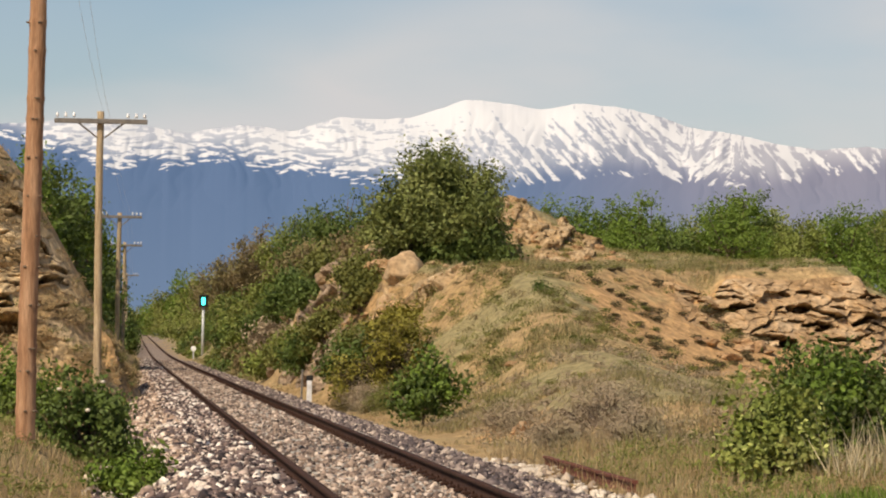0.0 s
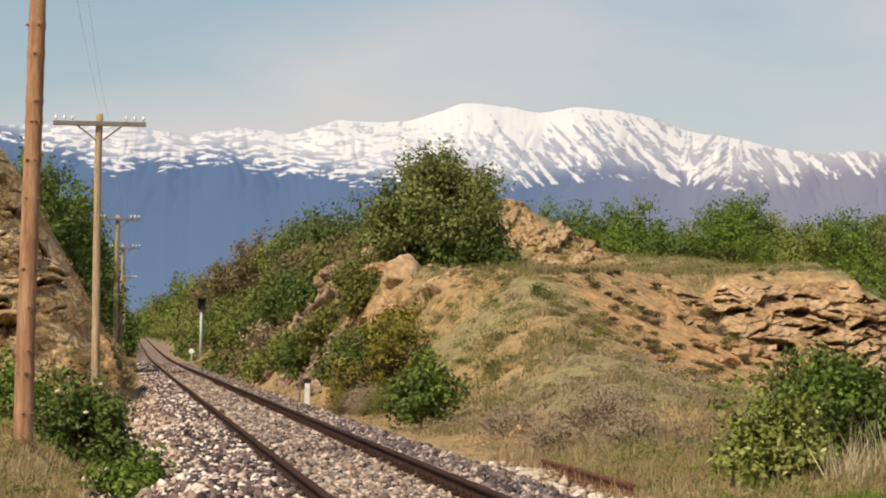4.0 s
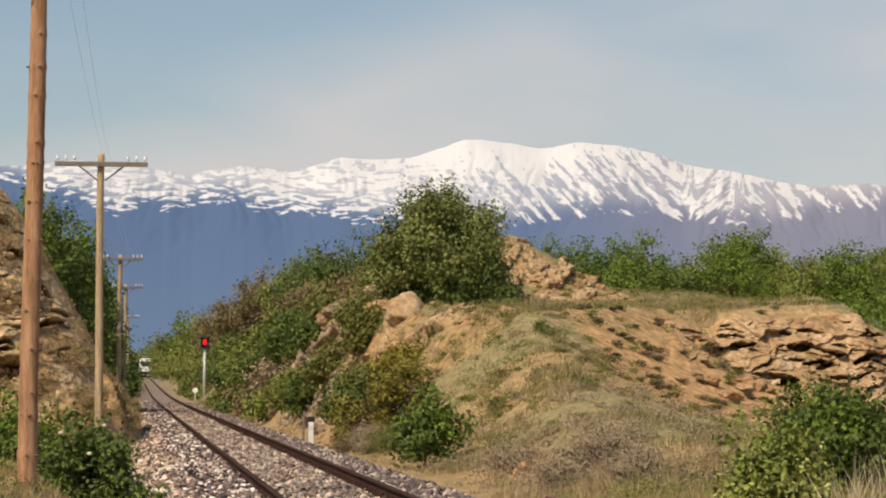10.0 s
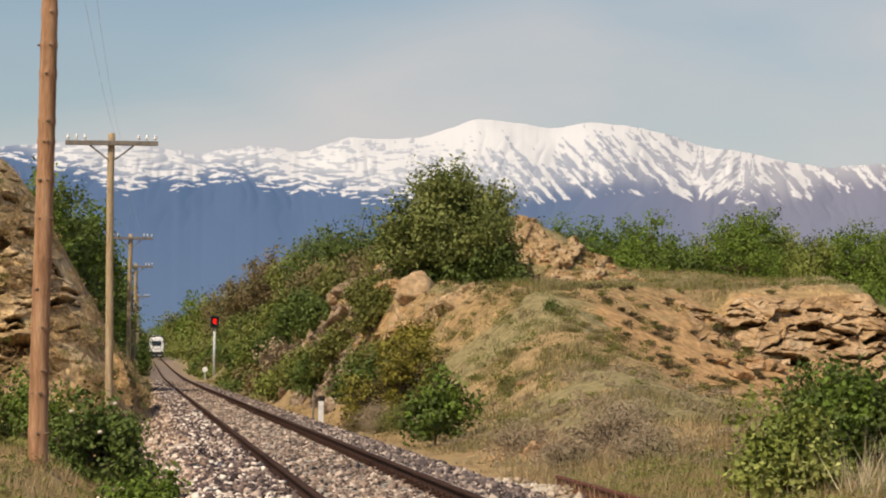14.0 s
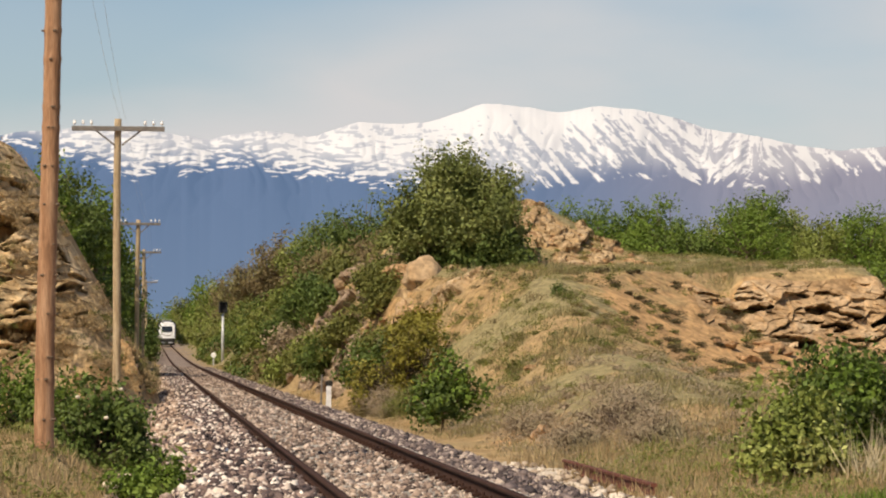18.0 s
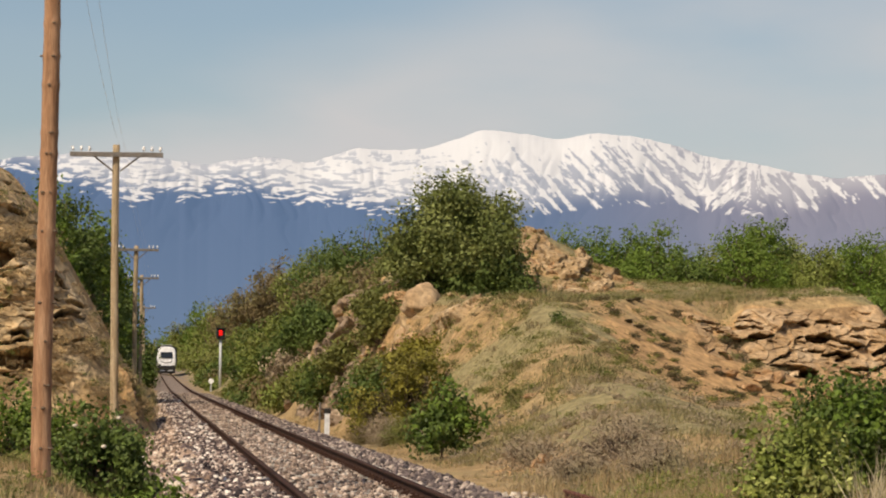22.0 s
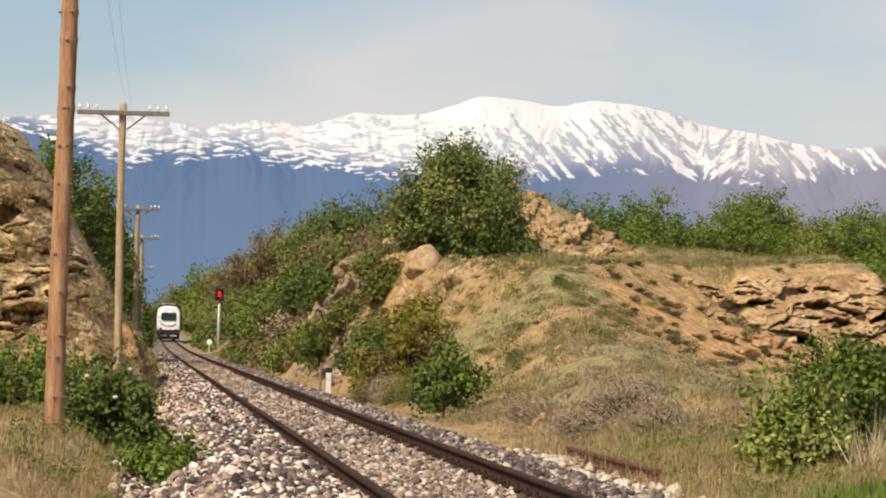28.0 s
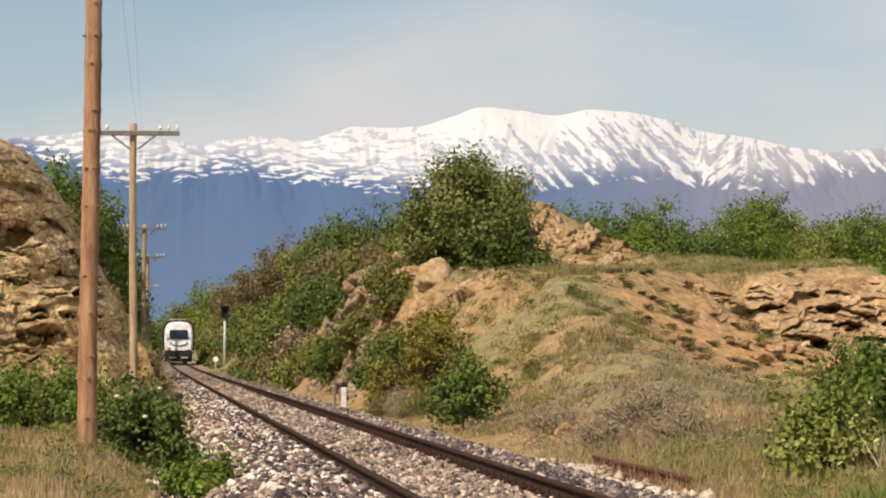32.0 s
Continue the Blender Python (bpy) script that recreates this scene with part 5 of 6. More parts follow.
    for s, q, w, h, mat, label in ((80, 4.1, 1.5, 1.2, L_DEEP, "dark green shrub on the cutting bank"), (108, 6.4, 2.4, 1.6, L_BROWN, "brown twiggy shrub on the cutting bank"), (119, 6.0, 2.4, 1.7, L_BROWN, "brown twiggy shrub on the cutting bank"),
                                   (128, 4.9, 2.6, 1.9, L_DEEP, "dark green shrub on the cutting bank"), (145, 5.6, 2.6, 1.5, L_OLIVE, "olive shrub on the cutting bank"), (164, 4.4, 3.0, 2.0, L_FRESH, "fresh green shrub on the cutting bank"), (182, 4.6, 3.0, 2.2, L_FRESH, "fresh green shrub on the cutting bank"),
                                   (87.5, 4.4, 1.3, 1.4, L_OLIVE, "olive scrub beside the boulder"), (85.0, 4.15, 1.2, 1.0, L_OLIVE, "olive scrub beside the boulder"), (81.0, 4.6, 1.4, 0.9, L_BROWN, "brown scrub below the boulder"), (78.5, 4.9, 1.3, 0.8, L_YELLOW, "yellow-green scrub below the boulder"), (91.0, 4.6, 1.3, 1.2, L_OLIVE, "olive shrub between the rocks"),
                                   (230, -2.85, 1.1, 2.0, L_DEEP, "dark green bush by the far poles"), (330, -3.35, 2.0, 4.2, L_DEEP, "dark green tree beside the far line"),
                                   (84, 3.7, 1.8, 1.3, L_DEEP, "dark green shrub on the cutting bank"), (92, 3.9, 2.2, 1.5, L_OLIVE, "olive shrub on the cutting bank"),
                                   (101, 3.5, 1.7, 1.2, L_DEEP, "dark green shrub on the cutting bank"), (111, 3.6, 1.8, 1.2, L_OLIVE, "olive shrub on the cutting bank"),
                                   (122, 4.1, 2.6, 1.8, L_DEEP, "dark green shrub on the cutting bank"), (134, 4.3, 2.4, 1.6, L_GREY, "greyish dry shrub on the cutting bank"),
                                   (100, 6.0, 1.5, 1.2, L_OLIVE, "olive shrub between the rocks"), (112, 4.4, 1.5, 1.3, L_DEEP, "dark green shrub between the rocks"), (114, 5.0, 1.5, 1.2, L_OLIVE, "olive shrub between the rocks"),
                                   (128, 6.6, 3.2, 2.4, L_OLIVE, "olive shrub on top of the bank"), (140, 7.2, 3.6, 2.6, L_BROWN, "brown budding shrub on top of the bank"),
                                   (150, 4.6, 3.0, 1.6, L_DEEP, "dark green shrub on the cutting bank"), (158, 6.8, 3.8, 3.2, L_BROWN, "brown budding shrub on top of the bank"),
                                   (170, 5.0, 3.0, 1.8, L_OLIVE, "olive shrub on the cutting bank"), (176, 7.4, 4.2, 4.0, L_BROWN, "brown budding tree on top of the bank"),
                                   (190, 5.2, 3.2, 1.9, L_DEEP, "dark green shrub on the cutting bank"), (200, 7.2, 4.6, 5.0, L_BROWN, "brown budding tree on top of the bank"),
                                   (215, 5.6, 3.8, 3.6, L_OLIVE, "olive shrub beside the line"), (232, 7.4, 4.8, 5.6, L_OLIVE, "olive tree beside the line"),
                                   (262, 6.6, 4.6, 4.6, L_DEEP, "dark green tree beside the line"), (290, 7.4, 5.4, 6.0, L_FRESH, "fresh green tree beside the line"),
                                   (330, 7.0, 5.4, 5.6, L_OLIVE, "olive tree beside the line"), (380, 7.4, 6.0, 6.4, L_FRESH, "fresh green tree beside the line"),
                                   (450, 7.4, 6.6, 7.0, L_FRESH, "fresh green tree beside the line"), (540, 7.6, 7.5, 7.5, L_FRESH, "fresh green tree beside the line")):
        far = s > 140
        plant("bank_shrub", label, "shrub", s, q, puff(int(s * 3), w * 0.8, w * 0.8, h, 24, w * 0.17, 0.08), 4200 if far else 5000, 0.12 + 0.0011 * max(0, s - 90), mat, "shrubs along the cutting", trunk=0.07 if h > 3.5 else 0.0, seed=int(s), spray=30)
    # behind the hill and the cliff; bearing and height of the tops as seen from the origin, in thousandths of the distance
    def seen_tree(name, label, group, bearing, rise, dist, w, mat, seed, n, size, low=0.2, gaps=0.36, q_most=None):
        x, y = bearing / 1000.0 * dist, dist
        s, q = (float(v) for v in on_line(x, y))
        if q_most is not None:
            q = min(q, q_most)
        base = float(ground_z(x, y))
        h = (1.21 + rise / 1000.0 * dist - base) * (1.18 if name == "row_tree" else 1.17)
        plant(name, label, "tree", s, q, puff(seed, w, w, h, 30, w * 0.2, low, 0.6), n, size, mat, group, trunk=0.13, seed=seed, gaps=gaps, z=base, at=(x, y) if s > BEND else None, spray=24)

    for i, (b_, r_, d_, w, mat) in enumerate(((-75, 29, 300, 4.0, L_BROWN), (-67.5, 35, 205, 2.6, L_BROWN), (-60, 38.5, 200, 2.6, L_BROWN), (-50.3, 41.0, 190, 2.4, L_FRESH), (-42.7, 47.2, 185, 3.2, L_DEEP), (-33.2, 50.6, 180, 3.2, L_DEEP), (-25.5, 46.9, 178, 3.0, L_DEEP), (-17, 41, 175, 3.0, L_DEEP))):
        seen_tree("hill_tree", "green tree on the bank behind the rocks", "trees on the bank", b_, r_, d_, w + 1.2, mat, 200 + i, 5200, 0.2, 0.35)
    rr = random.Random(9)
    shape = [(23.1, 50.6), (33.5, 47.3), (43.1, 45.5), (52.6, 46.8), (60.2, 49.2), (69.8, 48.4), (77.4, 41.9), (84.1, 41.0), (90.7, 49.7), (98.4, 53.3), (107.9, 49.6), (115.5, 43.4), (123.1, 42.6), (130.8, 45.6), (138.4, 49.5), (146.0, 46.8), (155.5, 46.9)]
    for i in range(34):
        b_ = 21.0 + i * 4.1 + rr.uniform(-1, 1)
        r_ = float(np.interp(b_, [v[0] for v in shape], [v[1] for v in shape])) - rr.uniform(0, 4.5) * (i % 2)
        seen_tree("row_tree", "spring-green tree in a row beyond the hill", "tree row", b_, r_, rr.uniform(205, 230), rr.uniform(4.4, 6.0), rr.choice((L_BRIGHT, L_FRESH, L_BRIGHT, L_DEEP) if b_ < 108 else (L_FRESH, L_FRESH, L_BRIGHT)), 300 + i, 5600, 0.22, 0.55)
    for i in range(5):
        seen_tree("field_tree", "yellow-green young tree past the rock ledges", "young trees", 132 + i * 7.0, 29.5 + rr.uniform(0, 4), 125 + i * 3, 2.6, L_BRIGHT, 380 + i, 4200, 0.14, 0.1)
    for i, (b_, r_, d_, w) in enumerate(((-146.6, 64.7, 132, 3.0), (-138, 62.3, 136, 3.0), (-130.4, 59.2, 140, 3.0), (-123.7, 50.2, 146, 2.8), (-118, 39.8, 155, 2.4), (-113.6, 29.3, 170, 2.2), (-160.9, 65.8, 130, 3.6), (-111.3, 16, 215, 2.4), (-109, 9.5, 260, 2.6), (-107.4, 6.8, 330, 2.6), (-107.0, 5.5, 420, 3.0), (-106.6, 5.5, 520, 3.4), (-126, 44, 175, 3.4), (-121, 40, 190, 3.4))):
        seen_tree("cutting_tree", "green tree behind the rock wall", "trees behind the rock wall", b_, r_, d_, w + 0.7, L_DEEP if i % 3 else L_BRIGHT, 400 + i, 8500, 0.13 + 0.0006 * d_, 0.12, gaps=0.3, q_most=-3.7 - w * 0.6)
    # trees at the far end of the line
    for i, (b_, r_, d_, w) in enumerate(((-103.5, 9.0, 720, 8.0), (-100, 11.5, 700, 8.0), (-96.5, 14, 640, 7.5), (-93, 17.5, 560, 7.0), (-89.5, 20.5, 480, 6.5), (-86, 22.5, 420, 6.0), (-82, 24.0, 370, 6.0), (-108, 9.0, 700, 9.0), (-112, 14.0, 780, 9.0))):
        seen_tree("far_tree", "green tree at the far end of the line", "far trees", b_, r_, d_, w, (L_FRESH, L_OLIVE, L_BRIGHT)[i % 3], 440 + i, 3600, 0.10 + 0.0007 * d_, 0.05)
    for i, (s, q, w, h) in enumerate(((310, 4.6, 4.0, 3.2), (350, 4.8, 4.4, 3.6), (400, 5.0, 5.0, 4.0), (470, 5.0, 5.4, 4.4), (545, 5.0, 6.0, 5.0))):
        plant("bank_shrub", "olive shrub beside the far line", "shrub", s, q, puff(460 + i, w, w, h, 20, w * 0.2, 0.05), 3000, 0.35, (L_OLIVE, L_FRESH)[i % 2], "shrubs along the cutting", seed=460 + i)
    # low growth along both feet of the cutting
    rr = random.Random(15)
    for i in range(26):
        s = 98 + i * 8.0 + rr.uniform(-2, 2)
        w = rr.uniform(1.4, 2.2)
        plant("verge_shrub", "low green shrub along the ballast foot", "shrub", s, rr.uniform(3.3, 3.9) + (1.4 if 192 < s < 242 else 0.0), puff(600 + i, w, w, rr.uniform(0.7, 1.3), 14, w * 0.2, 0.05), 2400, 0.09 + 0.0007 * s, rr.choice((L_OLIVE, L_DEEP, L_FRESH, L_BROWN)), "low shrubs", seed=600 + i)
    for i in range(10):
        s = 150 + i * 14.0 + rr.uniform(-3, 3)
        w = rr.uniform(1.2, 2.0)
        plant("verge_shrub", "low dark green shrub by the poles", "shrub", s, -rr.uniform(3.7, 4.4), puff(640 + i, w, w, rr.uniform(1.0, 1.8), 14, w * 0.2, 0.05), 2400, 0.09 + 0.0007 * s, rr.choice((L_OLIVE, L_DEEP)), "low shrubs", seed=640 + i)
    for i in range(34):
        s = 150 + i * 6.5 + rr.uniform(-2, 2)
        w = rr.uniform(2.0, 3.2)
        plant("verge_shrub", "leafy green shrub on the bank beside the far line", "shrub", s, rr.uniform(4.2, 6.5) + (1.3 if 192 < s < 242 else 0.0), puff(670 + i, w, w, rr.uniform(1.2, 2.4), 14, w * 0.2, 0.05), 2400, 0.10 + 0.0006 * s, rr.choice((L_OLIVE, L_FRESH, L_BRIGHT, L_DEEP)), "low shrubs", seed=670 + i)
    # dry shrubs at the foot of the slope
    for i, (s, q, w, h, mat) in enumerate(((44.5, 4.0, 1.2, 0.6, L_GREY), (46.0, 4.9, 1.5, 0.75, L_GREY), (47.5, 5.4, 1.1, 0.45, L_GREY), (50.5, 4.2, 1.1, 0.5, L_GREY), (43.0, 5.0, 1.0, 0.5, L_GREY), (70.0, 3.2, 0.9, 0.7, L_GREY), (73.0, 3.1, 1.0, 0.7, L_BROWN), (66.0, 4.2, 1.1, 0.8, L_BROWN), (76.0, 4.6, 1.2, 0.8, L_BROWN), (68.5, 3.6, 0.8, 0.6, L_OLIVE))):
        plant("dry_bush", "low greyish dry bush at the foot of the slope", "bush", s, q, puff(470 + i, w, w, h, 14, 0.2, 0.1), 5200, 0.11, mat, "dry bushes", seed=470 + i, gaps=0.3, stems=24, slim=0.10)
    # low cushions and tufts on the slope
    x, y, z = 2.32, 70.0, 0
    s, q = (float(v) for v in on_line(x, y))
    plant("cushion_bush", "small dark round cushion bush on the slope", "bush", s, q, puff(501, 0.3, 0.3, 0.3, 6, 0.14, 0.3), 900, 0.05, L_DEEP, seed=501)
    plant("cushion_bush", "low dark green cushion bush on the slope", "bush", 63.0, 5.35, puff(502, 0.5, 0.3, 0.26, 6, 0.12, 0.3), 900, 0.05, L_OLIVE, seed=502)


build_plants()


# ---- grass ----
def grass(name, label, count, where, mat, seed, tall=(0.15, 0.4), wide=0.012, clear=2.75):
    rng = np.random.default_rng(seed)
    x, y = where(rng, count)
    s, q = on_line(x, y)
    ok = np.abs(q) > clear
    x, y = x[ok], y[ok]
    z = ground_z(x, y)
    n = len(x)
    h = rng.uniform(*tall, n) * (0.5 + fbm(x / 2.0, y / 2.0, 3, seed))
    a = rng.uniform(0, 6.283, n)
    bend = rng.normal(0, 0.35, (n, 2)) * h[:, None]
    w = wide * rng.uniform(0.7, 1.6, n) * (1 + np.hypot(x, y) / 70.0)
    p0 = np.stack([x - np.cos(a) * w, y - np.sin(a) * w, z - 0.03], 1)
    p1 = np.stack([x + np.cos(a) * w, y + np.sin(a) * w, z - 0.03], 1)
    p2 = np.stack([x + bend[:, 0], y + bend[:, 1], z + h], 1)
    v = np.stack([p0, p1, p2], 1).reshape(-1, 3)
    tagged(new(name, mesh_of(name, v, np.arange(3 * n).reshape(-1, 3), mat)), label, "grass", kind="stuff")


def clumped(s0, s1, q0, q1, seed, want=0.48):
    def where(rng, n):
        s, q = rng.uniform(s0, s1, n * 2), rng.uniform(q0, q1, n * 2)
        x = OFF * math.cos(YAW) - math.sin(YAW) * s + q * math.cos(YAW)
        y = OFF * math.sin(YAW) + math.cos(YAW) * s + q * math.sin(YAW)
        earth, _, _ = cover_of(x, y)
        keep = (fbm(x / 1.3, y / 1.3, 3, seed) - 0.6 * earth > want - 0.12 * rng.uniform(size=n * 2))
        return x[keep][:n], y[keep][:n]
    return where


grass("dry_grass", "dry straw-coloured grass on the hillside", 60000, clumped(30, 112, 2.8, 20, 71), M_GRASS, 71, (0.03, 0.10), 0.007)
grass("green_grass", "pale green grass on the hillside", 60000, clumped(34, 112, 3.0, 20, 73, 0.45), M_GRASS_GREEN, 73, (0.03, 0.11), 0.007)
grass("verge_grass", "tall dry grass on the verge", 34000, clumped(22, 60, -9, -2.8, 75, 0.40), M_GRASS, 75, (0.05, 0.17), 0.005)
grass("verge_weeds", "low green weeds on the verge", 3500, clumped(22, 60, -9, -2.8, 76, 0.50), L_OLIVE, 76, (0.05, 0.2), 0.006)
grass("front_grass", "long pale grass among the bushes", 4500, clumped(24, 44, 3.2, 9, 77, 0.40), M_GRASS_GREEN, 77, (0.08, 0.34), 0.006)


grass("far_line_grass", "green grass along the far line", 12000, clumped(130, 330, -5.0, -2.0, 101, 0.3), M_GRASS_GREEN, 101, (0.10, 0.4), 0.016, 1.7)
grass("far_bank_grass", "green grass along the far line", 12000, clumped(125, 330, 2.4, 5.0, 102, 0.3), M_GRASS_GREEN, 102, (0.10, 0.4), 0.016, 2.4)
grass("slope_grass", "soft pale green grass on the slope", 56000, clumped(46, 86, 3.4, 14, 104, 0.45), M_GRASS_GREEN, 104, (0.07, 0.2), 0.007)
grass("front_dry_grass", "long straw-coloured grass among the bushes", 13000, clumped(24, 44, 2.9, 9, 78, 0.34), M_GRASS, 78, (0.06, 0.26), 0.006)
grass("dry_stalks", "tall pale dry stalks between the front bushes", 150, clumped(30.5, 33.0, 5.2, 6.2, 103, 0.2), M_STALK, 103, (0.35, 0.8), 0.006)
grass("lush_grass", "lush green grass patch in front of the bushes", 5000, clumped(24.5, 28.5, 3.9, 5.6, 79, 0.25), L_BRIGHT, 79, (0.08, 0.25), 0.009)


def tufts(name, label, count, s0, s1, q0, q1, mat, seed, r0=0.10, r1=0.30, n=130):
    rng = np.random.default_rng(seed)
    s, q = rng.uniform(s0, s1, count), rng.uniform(q0, q1, count)
    x = OFF * math.cos(YAW) - math.sin(YAW) * s + q * math.cos(YAW)
    y = OFF * math.sin(YAW) + math.cos(YAW) * s + q * math.sin(YAW)
    r = rng.uniform(r0, r1, count)
    d = rng.normal(size=(count, n, 3)) * np.array([1.0, 0.8, 0.38])
    p = np.stack([x, y, ground_z(x, y) + 0.05], 1)[:, None] + d * r[:, None, None] * 0.6
    v, f = leaves(rng, p.reshape(-1, 3), 0.06, None, 0.3)
    tagged(new(name, mesh_of(name, v, f, mat)), label, "tufts", kind="stuff")


tufts("heather_tufts", "dark olive tufts on the bare slope", 230, 54, 80, 4.5, 15, L_OLIVE, 91)
tufts("slope_tufts", "dark brown-green tufts dotted over the bare slope", 90, 65, 75.5, 8.4, 13.5, L_TUFT, 99, 0.08, 0.19, 240)
tufts("flank_tufts", "olive tufts on the rocky flank", 230, 60, 104, 3.4, 8.0, L_OLIVE, 93)
tufts("flank_dry_tufts", "dry brown tufts on the rocky flank", 220, 60, 104, 3.4, 8.5, L_BROWN, 94)


def wall_growth(name, label, count, mat, seed, size, high):
    """Small plants that cling to the steep end of the left bank."""
    rng = np.random.default_rng(seed)
    q = -rng.uniform(2.3, 7.6, count)
    z = bank_side(q) * rng.uniform(0.0, 1.0, count) ** 0.8
    keep = (fbm(q / 0.9, z / 0.7, 3, seed) > 0.44) | (bank_side(q) - z < 0.25)
    q, z = q[keep], z[keep]
    x, y = to_world(bank_foot(q) + 0.5 * (z + 0.42) - 0.25 + 2.4 * np.clip(1 - (-q - np.interp(z, [0.0, 5.9, 7.2], [2.2, 5.6, 7.4])) / 1.38, 0, 1) ** 2, q)
    d = rng.normal(size=(len(q), 60, 3)) * np.array([1.0, 0.4, high])
    p = np.stack([x, y, z + 0.05], 1)[:, None] + d * rng.uniform(0.05, 0.16, (len(q), 1, 1))
    v, f = leaves(rng, p.reshape(-1, 3), size, None, 0.22)
    tagged(new(name, mesh_of(name, v, f, mat)), label, "tufts", kind="stuff")


wall_growth("wall_tufts", "grey-green tufts on the rock wall", 260, L_OLIVE, 95, 0.07, 0.5)
wall_growth("wall_grass", "dry straw tufts on the rock wall", 380, M_GRASS, 96, 0.10, 0.6)

tufts("plateau_tufts", "grey-green tufts on the flat top", 420, 78, 108, 7.5, 19, L_OLIVE, 96)
tufts("verge_tufts", "green weed tufts on the verge", 120, 24, 50, -7, -2.9, L_OLIVE, 97)
tufts("front_tufts", "light green weed tufts among the front bushes", 220, 24, 42, 3.3, 8, L_FRESH, 98)
tufts("dry_tufts", "greyish dry tufts along the foot of the slope", 260, 40, 62, 3.3, 11, L_GREY, 92)


# ---- ballast ----
def ballast(name, label, count, where, mat, seed, size, lift):
    rng = np.random.default_rng(seed)
    base, tri = STONE_V, STONE_F
    s, q = where(rng, count)
    x = OFF * math.cos(YAW) - math.sin(YAW) * s + q * math.cos(YAW)
    y = OFF * math.sin(YAW) + math.cos(YAW) * s + q * math.sin(YAW)
    n = len(x)
    z = ground_z(x, y) + lift + rng.uniform(-0.045, 0.035, n)
    r = size * rng.lognormal(0, 0.36, (n, 1, 1)) * rng.uniform(0.6, 1.3, (n, 1, 3))
    v = base[None] * r * (1 + rng.normal(0, 0.14, (n, 8, 3))) + rng.normal(0, 0.16, (n, 8, 3)) * r
    k = rng.normal(size=(n, 4))
    k /= np.linalg.norm(k, axis=1)[:, None]
    w, i, j, m = k.T
    turn = np.stack([np.stack([1 - 2 * (j * j + m * m), 2 * (i * j - m * w), 2 * (i * m + j * w)], -1), np.stack([2 * (i * j + m * w), 1 - 2 * (i * i + m * m), 2 * (j * m - i * w)], -1), np.stack([2 * (i * m - j * w), 2 * (j * m + i * w), 1 - 2 * (i * i + j * j)], -1)], 1)
    v = np.einsum("nij,nkj->nki", turn, v) * np.array([1, 1, 0.85]) + np.stack([x, y, z], 1)[:, None]
    f = (tri[None] + 8 * np.arange(n)[:, None, None]).reshape(-1, 3)
    tagged(new(name, mesh_of(name, v.reshape(-1, 3), f, mat)), label, "ballast", kind="stuff")


STONE_V = np.array([(a, b, c) for a in (-1, 1) for b in (-1, 1) for c in (-1, 1)], float) * 0.72
STONE_F = np.array([(0, 1, 3), (0, 3, 2), (4, 6, 7), (4, 7, 5), (0, 4, 5), (0, 5, 1), (2, 3, 7), (2, 7, 6), (0, 2, 6), (0, 6, 4), (1, 5, 7), (1, 7, 3)])


def strip(s0, s1, q0, q1):
    def where(rng, n):
        s = s0 + (s1 - s0) * rng.uniform(size=n) ** 2.0
        q = rng.uniform(q0, q1, n)
        ok = (np.abs(np.abs(q) - 0.75) > 0.055)
        return s[ok], q[ok]
    return where


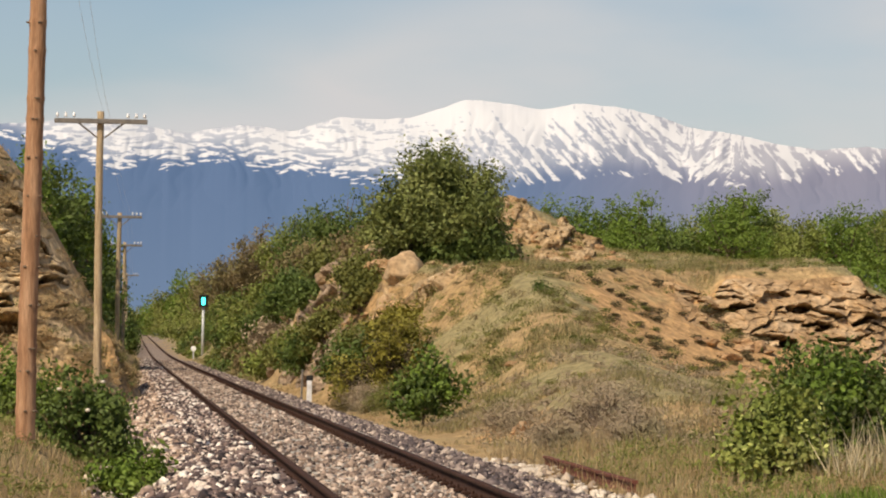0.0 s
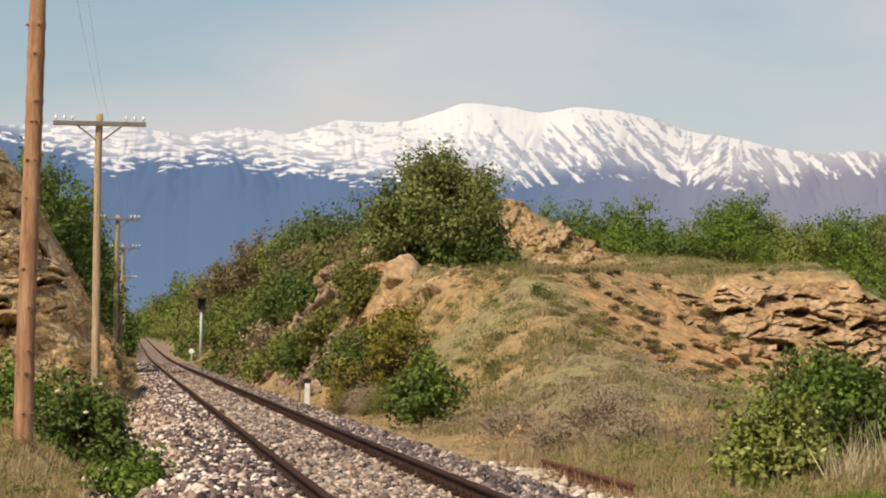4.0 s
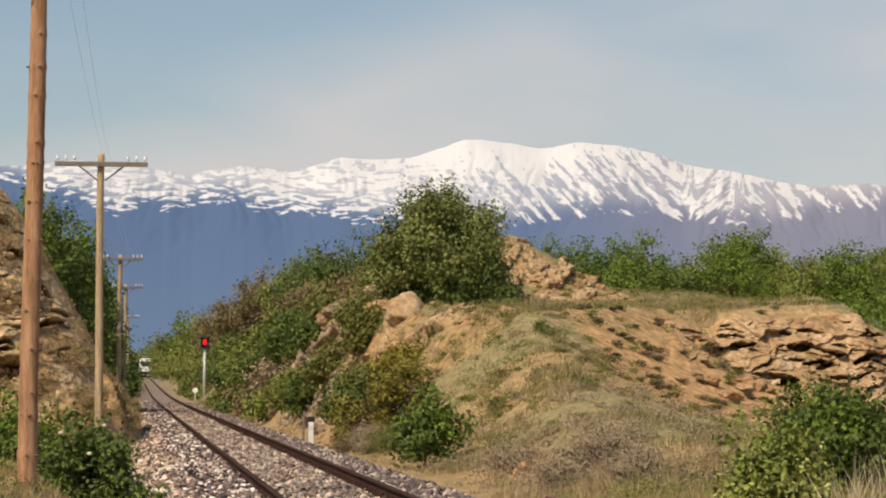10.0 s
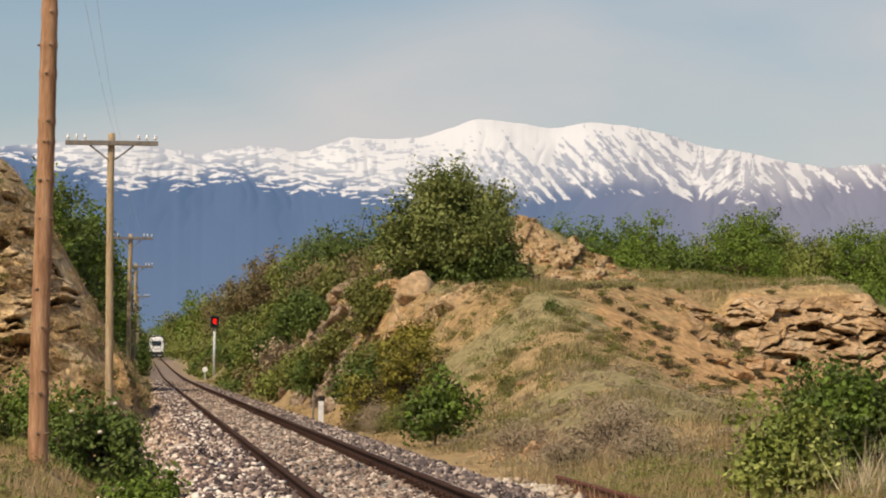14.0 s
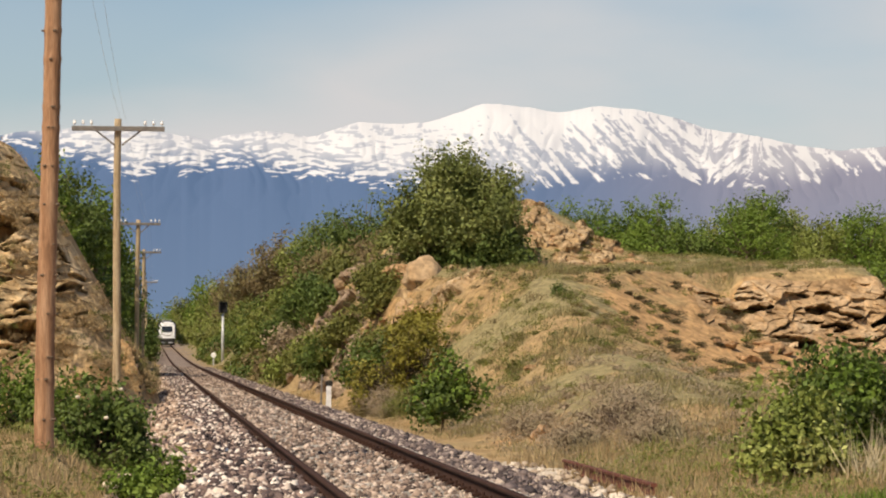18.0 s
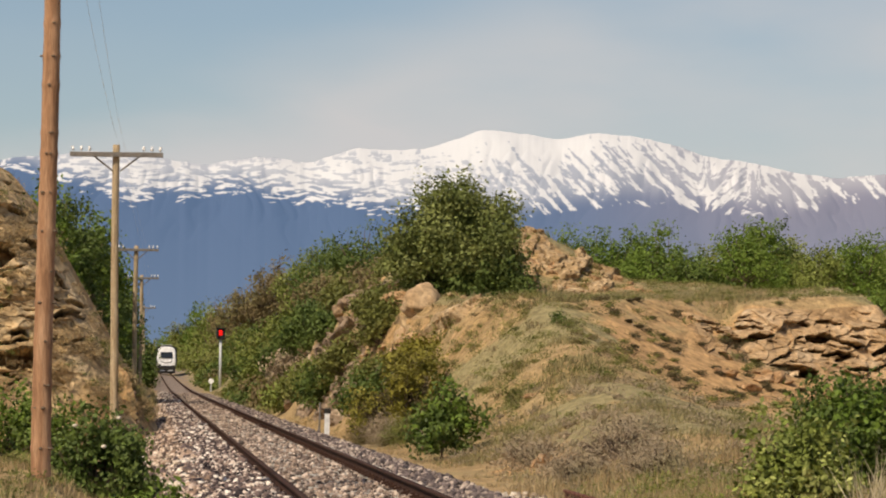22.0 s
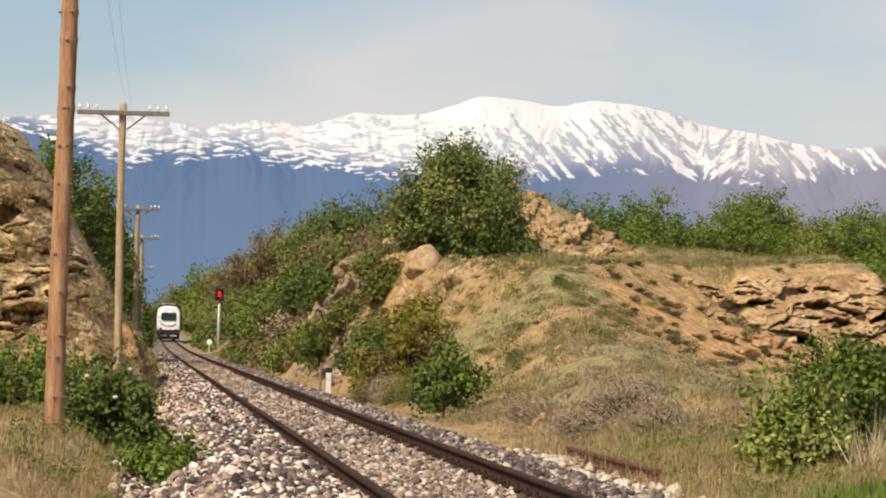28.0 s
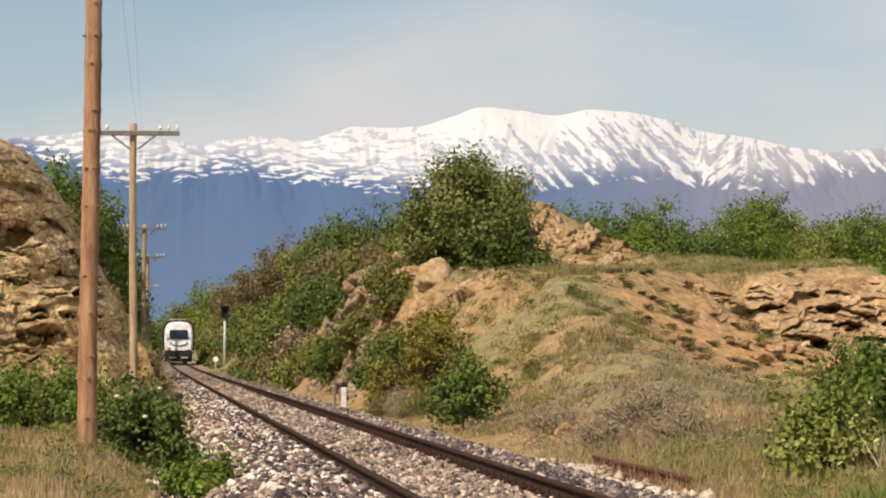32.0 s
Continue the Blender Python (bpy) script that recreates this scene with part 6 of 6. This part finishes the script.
ballast("ballast_inner", "pale stones between the rails", 38000, strip(17, 210, -0.7, 0.7), M_STONE_FINE, 81, 0.023, 0.03)
ballast("ballast_left", "dark and pale stones beside the rail", 34000, strip(17, 210, -1.75, -0.82), M_STONE, 82, 0.025, 0.015)
ballast("ballast_near", "dark and pale stones of the ballast shoulder", 16000, strip(17, 48, -2.75, -1.6), M_STONE, 87, 0.028, 0.015)
ballast("ballast_shoulder", "peach-coloured stones of the ballast shoulder", 21000, strip(34, 210, -2.75, -1.6), M_STONE_PEACH, 86, 0.027, 0.015)
ballast("ballast_right", "grey stones of the ballast shoulder", 44000, strip(17, 210, 0.85, 2.6), M_STONE_DARK, 83, 0.025, 0.015)
ballast("ballast_edge", "pale broken stones along the ballast edge", 1500, strip(20, 42, 2.0, 3.0), M_STONE_PALE, 84, 0.040, 0.02)
ballast("ballast_spill", "pale broken stones spilled at the ballast foot", 900, strip(17, 60, -2.9, -1.9), M_STONE_PALE, 85, 0.040, 0.02)


# ---- what moves ----
def motions():
    rows = []
    for i in range(65):
        t = i * 0.5
        s = 273.0 + 13.63 * (32.0 - t)
        x, y, th = line_at(s)
        rows.append((t, pose(x, y, float(rail_z(s)), 0, 0, math.degrees(th))))
    walk(RAILCAR, rows)
    green, red, dark = 0.0, -120.0, 120.0
    states = [(0, green), (0.4, green), (0.8, dark), (1.6, dark), (2, green), (2.8, green), (3.05, green), (3.2, dark), (3.5, dark), (5.5, red), (8.4, red), (9, dark), (9.6, dark), (10, red), (11, red), (12, dark), (13, red), (14.5, red),
              (16.5, red), (17, red), (17.3, dark), (18.3, dark), (18.6, red), (20, red), (20.3, dark), (21.3, dark), (21.6, red), (23, red), (24, dark), (27.1, dark), (27.4, red), (28.8, red), (29, dark), (30.1, dark), (30.5, red), (31.7, red), (32, dark)]
    turns = []
    angle = states[0][1]
    for i, (t, want) in enumerate(states):
        step = (want - angle + 180.0) % 360.0 - 180.0
        if step:
            t0 = states[i - 1][0]
            turns.append((t0 + (t - t0) * 0.4, angle))
            turns.append((t0 + (t - t0) * 0.5, angle + step / 2))
            turns.append((t0 + (t - t0) * 0.6, angle + step))
        angle += step
        turns.append((t, angle))
    walk(SIGNAL_CORE, [(t, pose(0, 0.05, SIGNAL_TOP, 0, 0, a)) for t, a in turns])


motions()
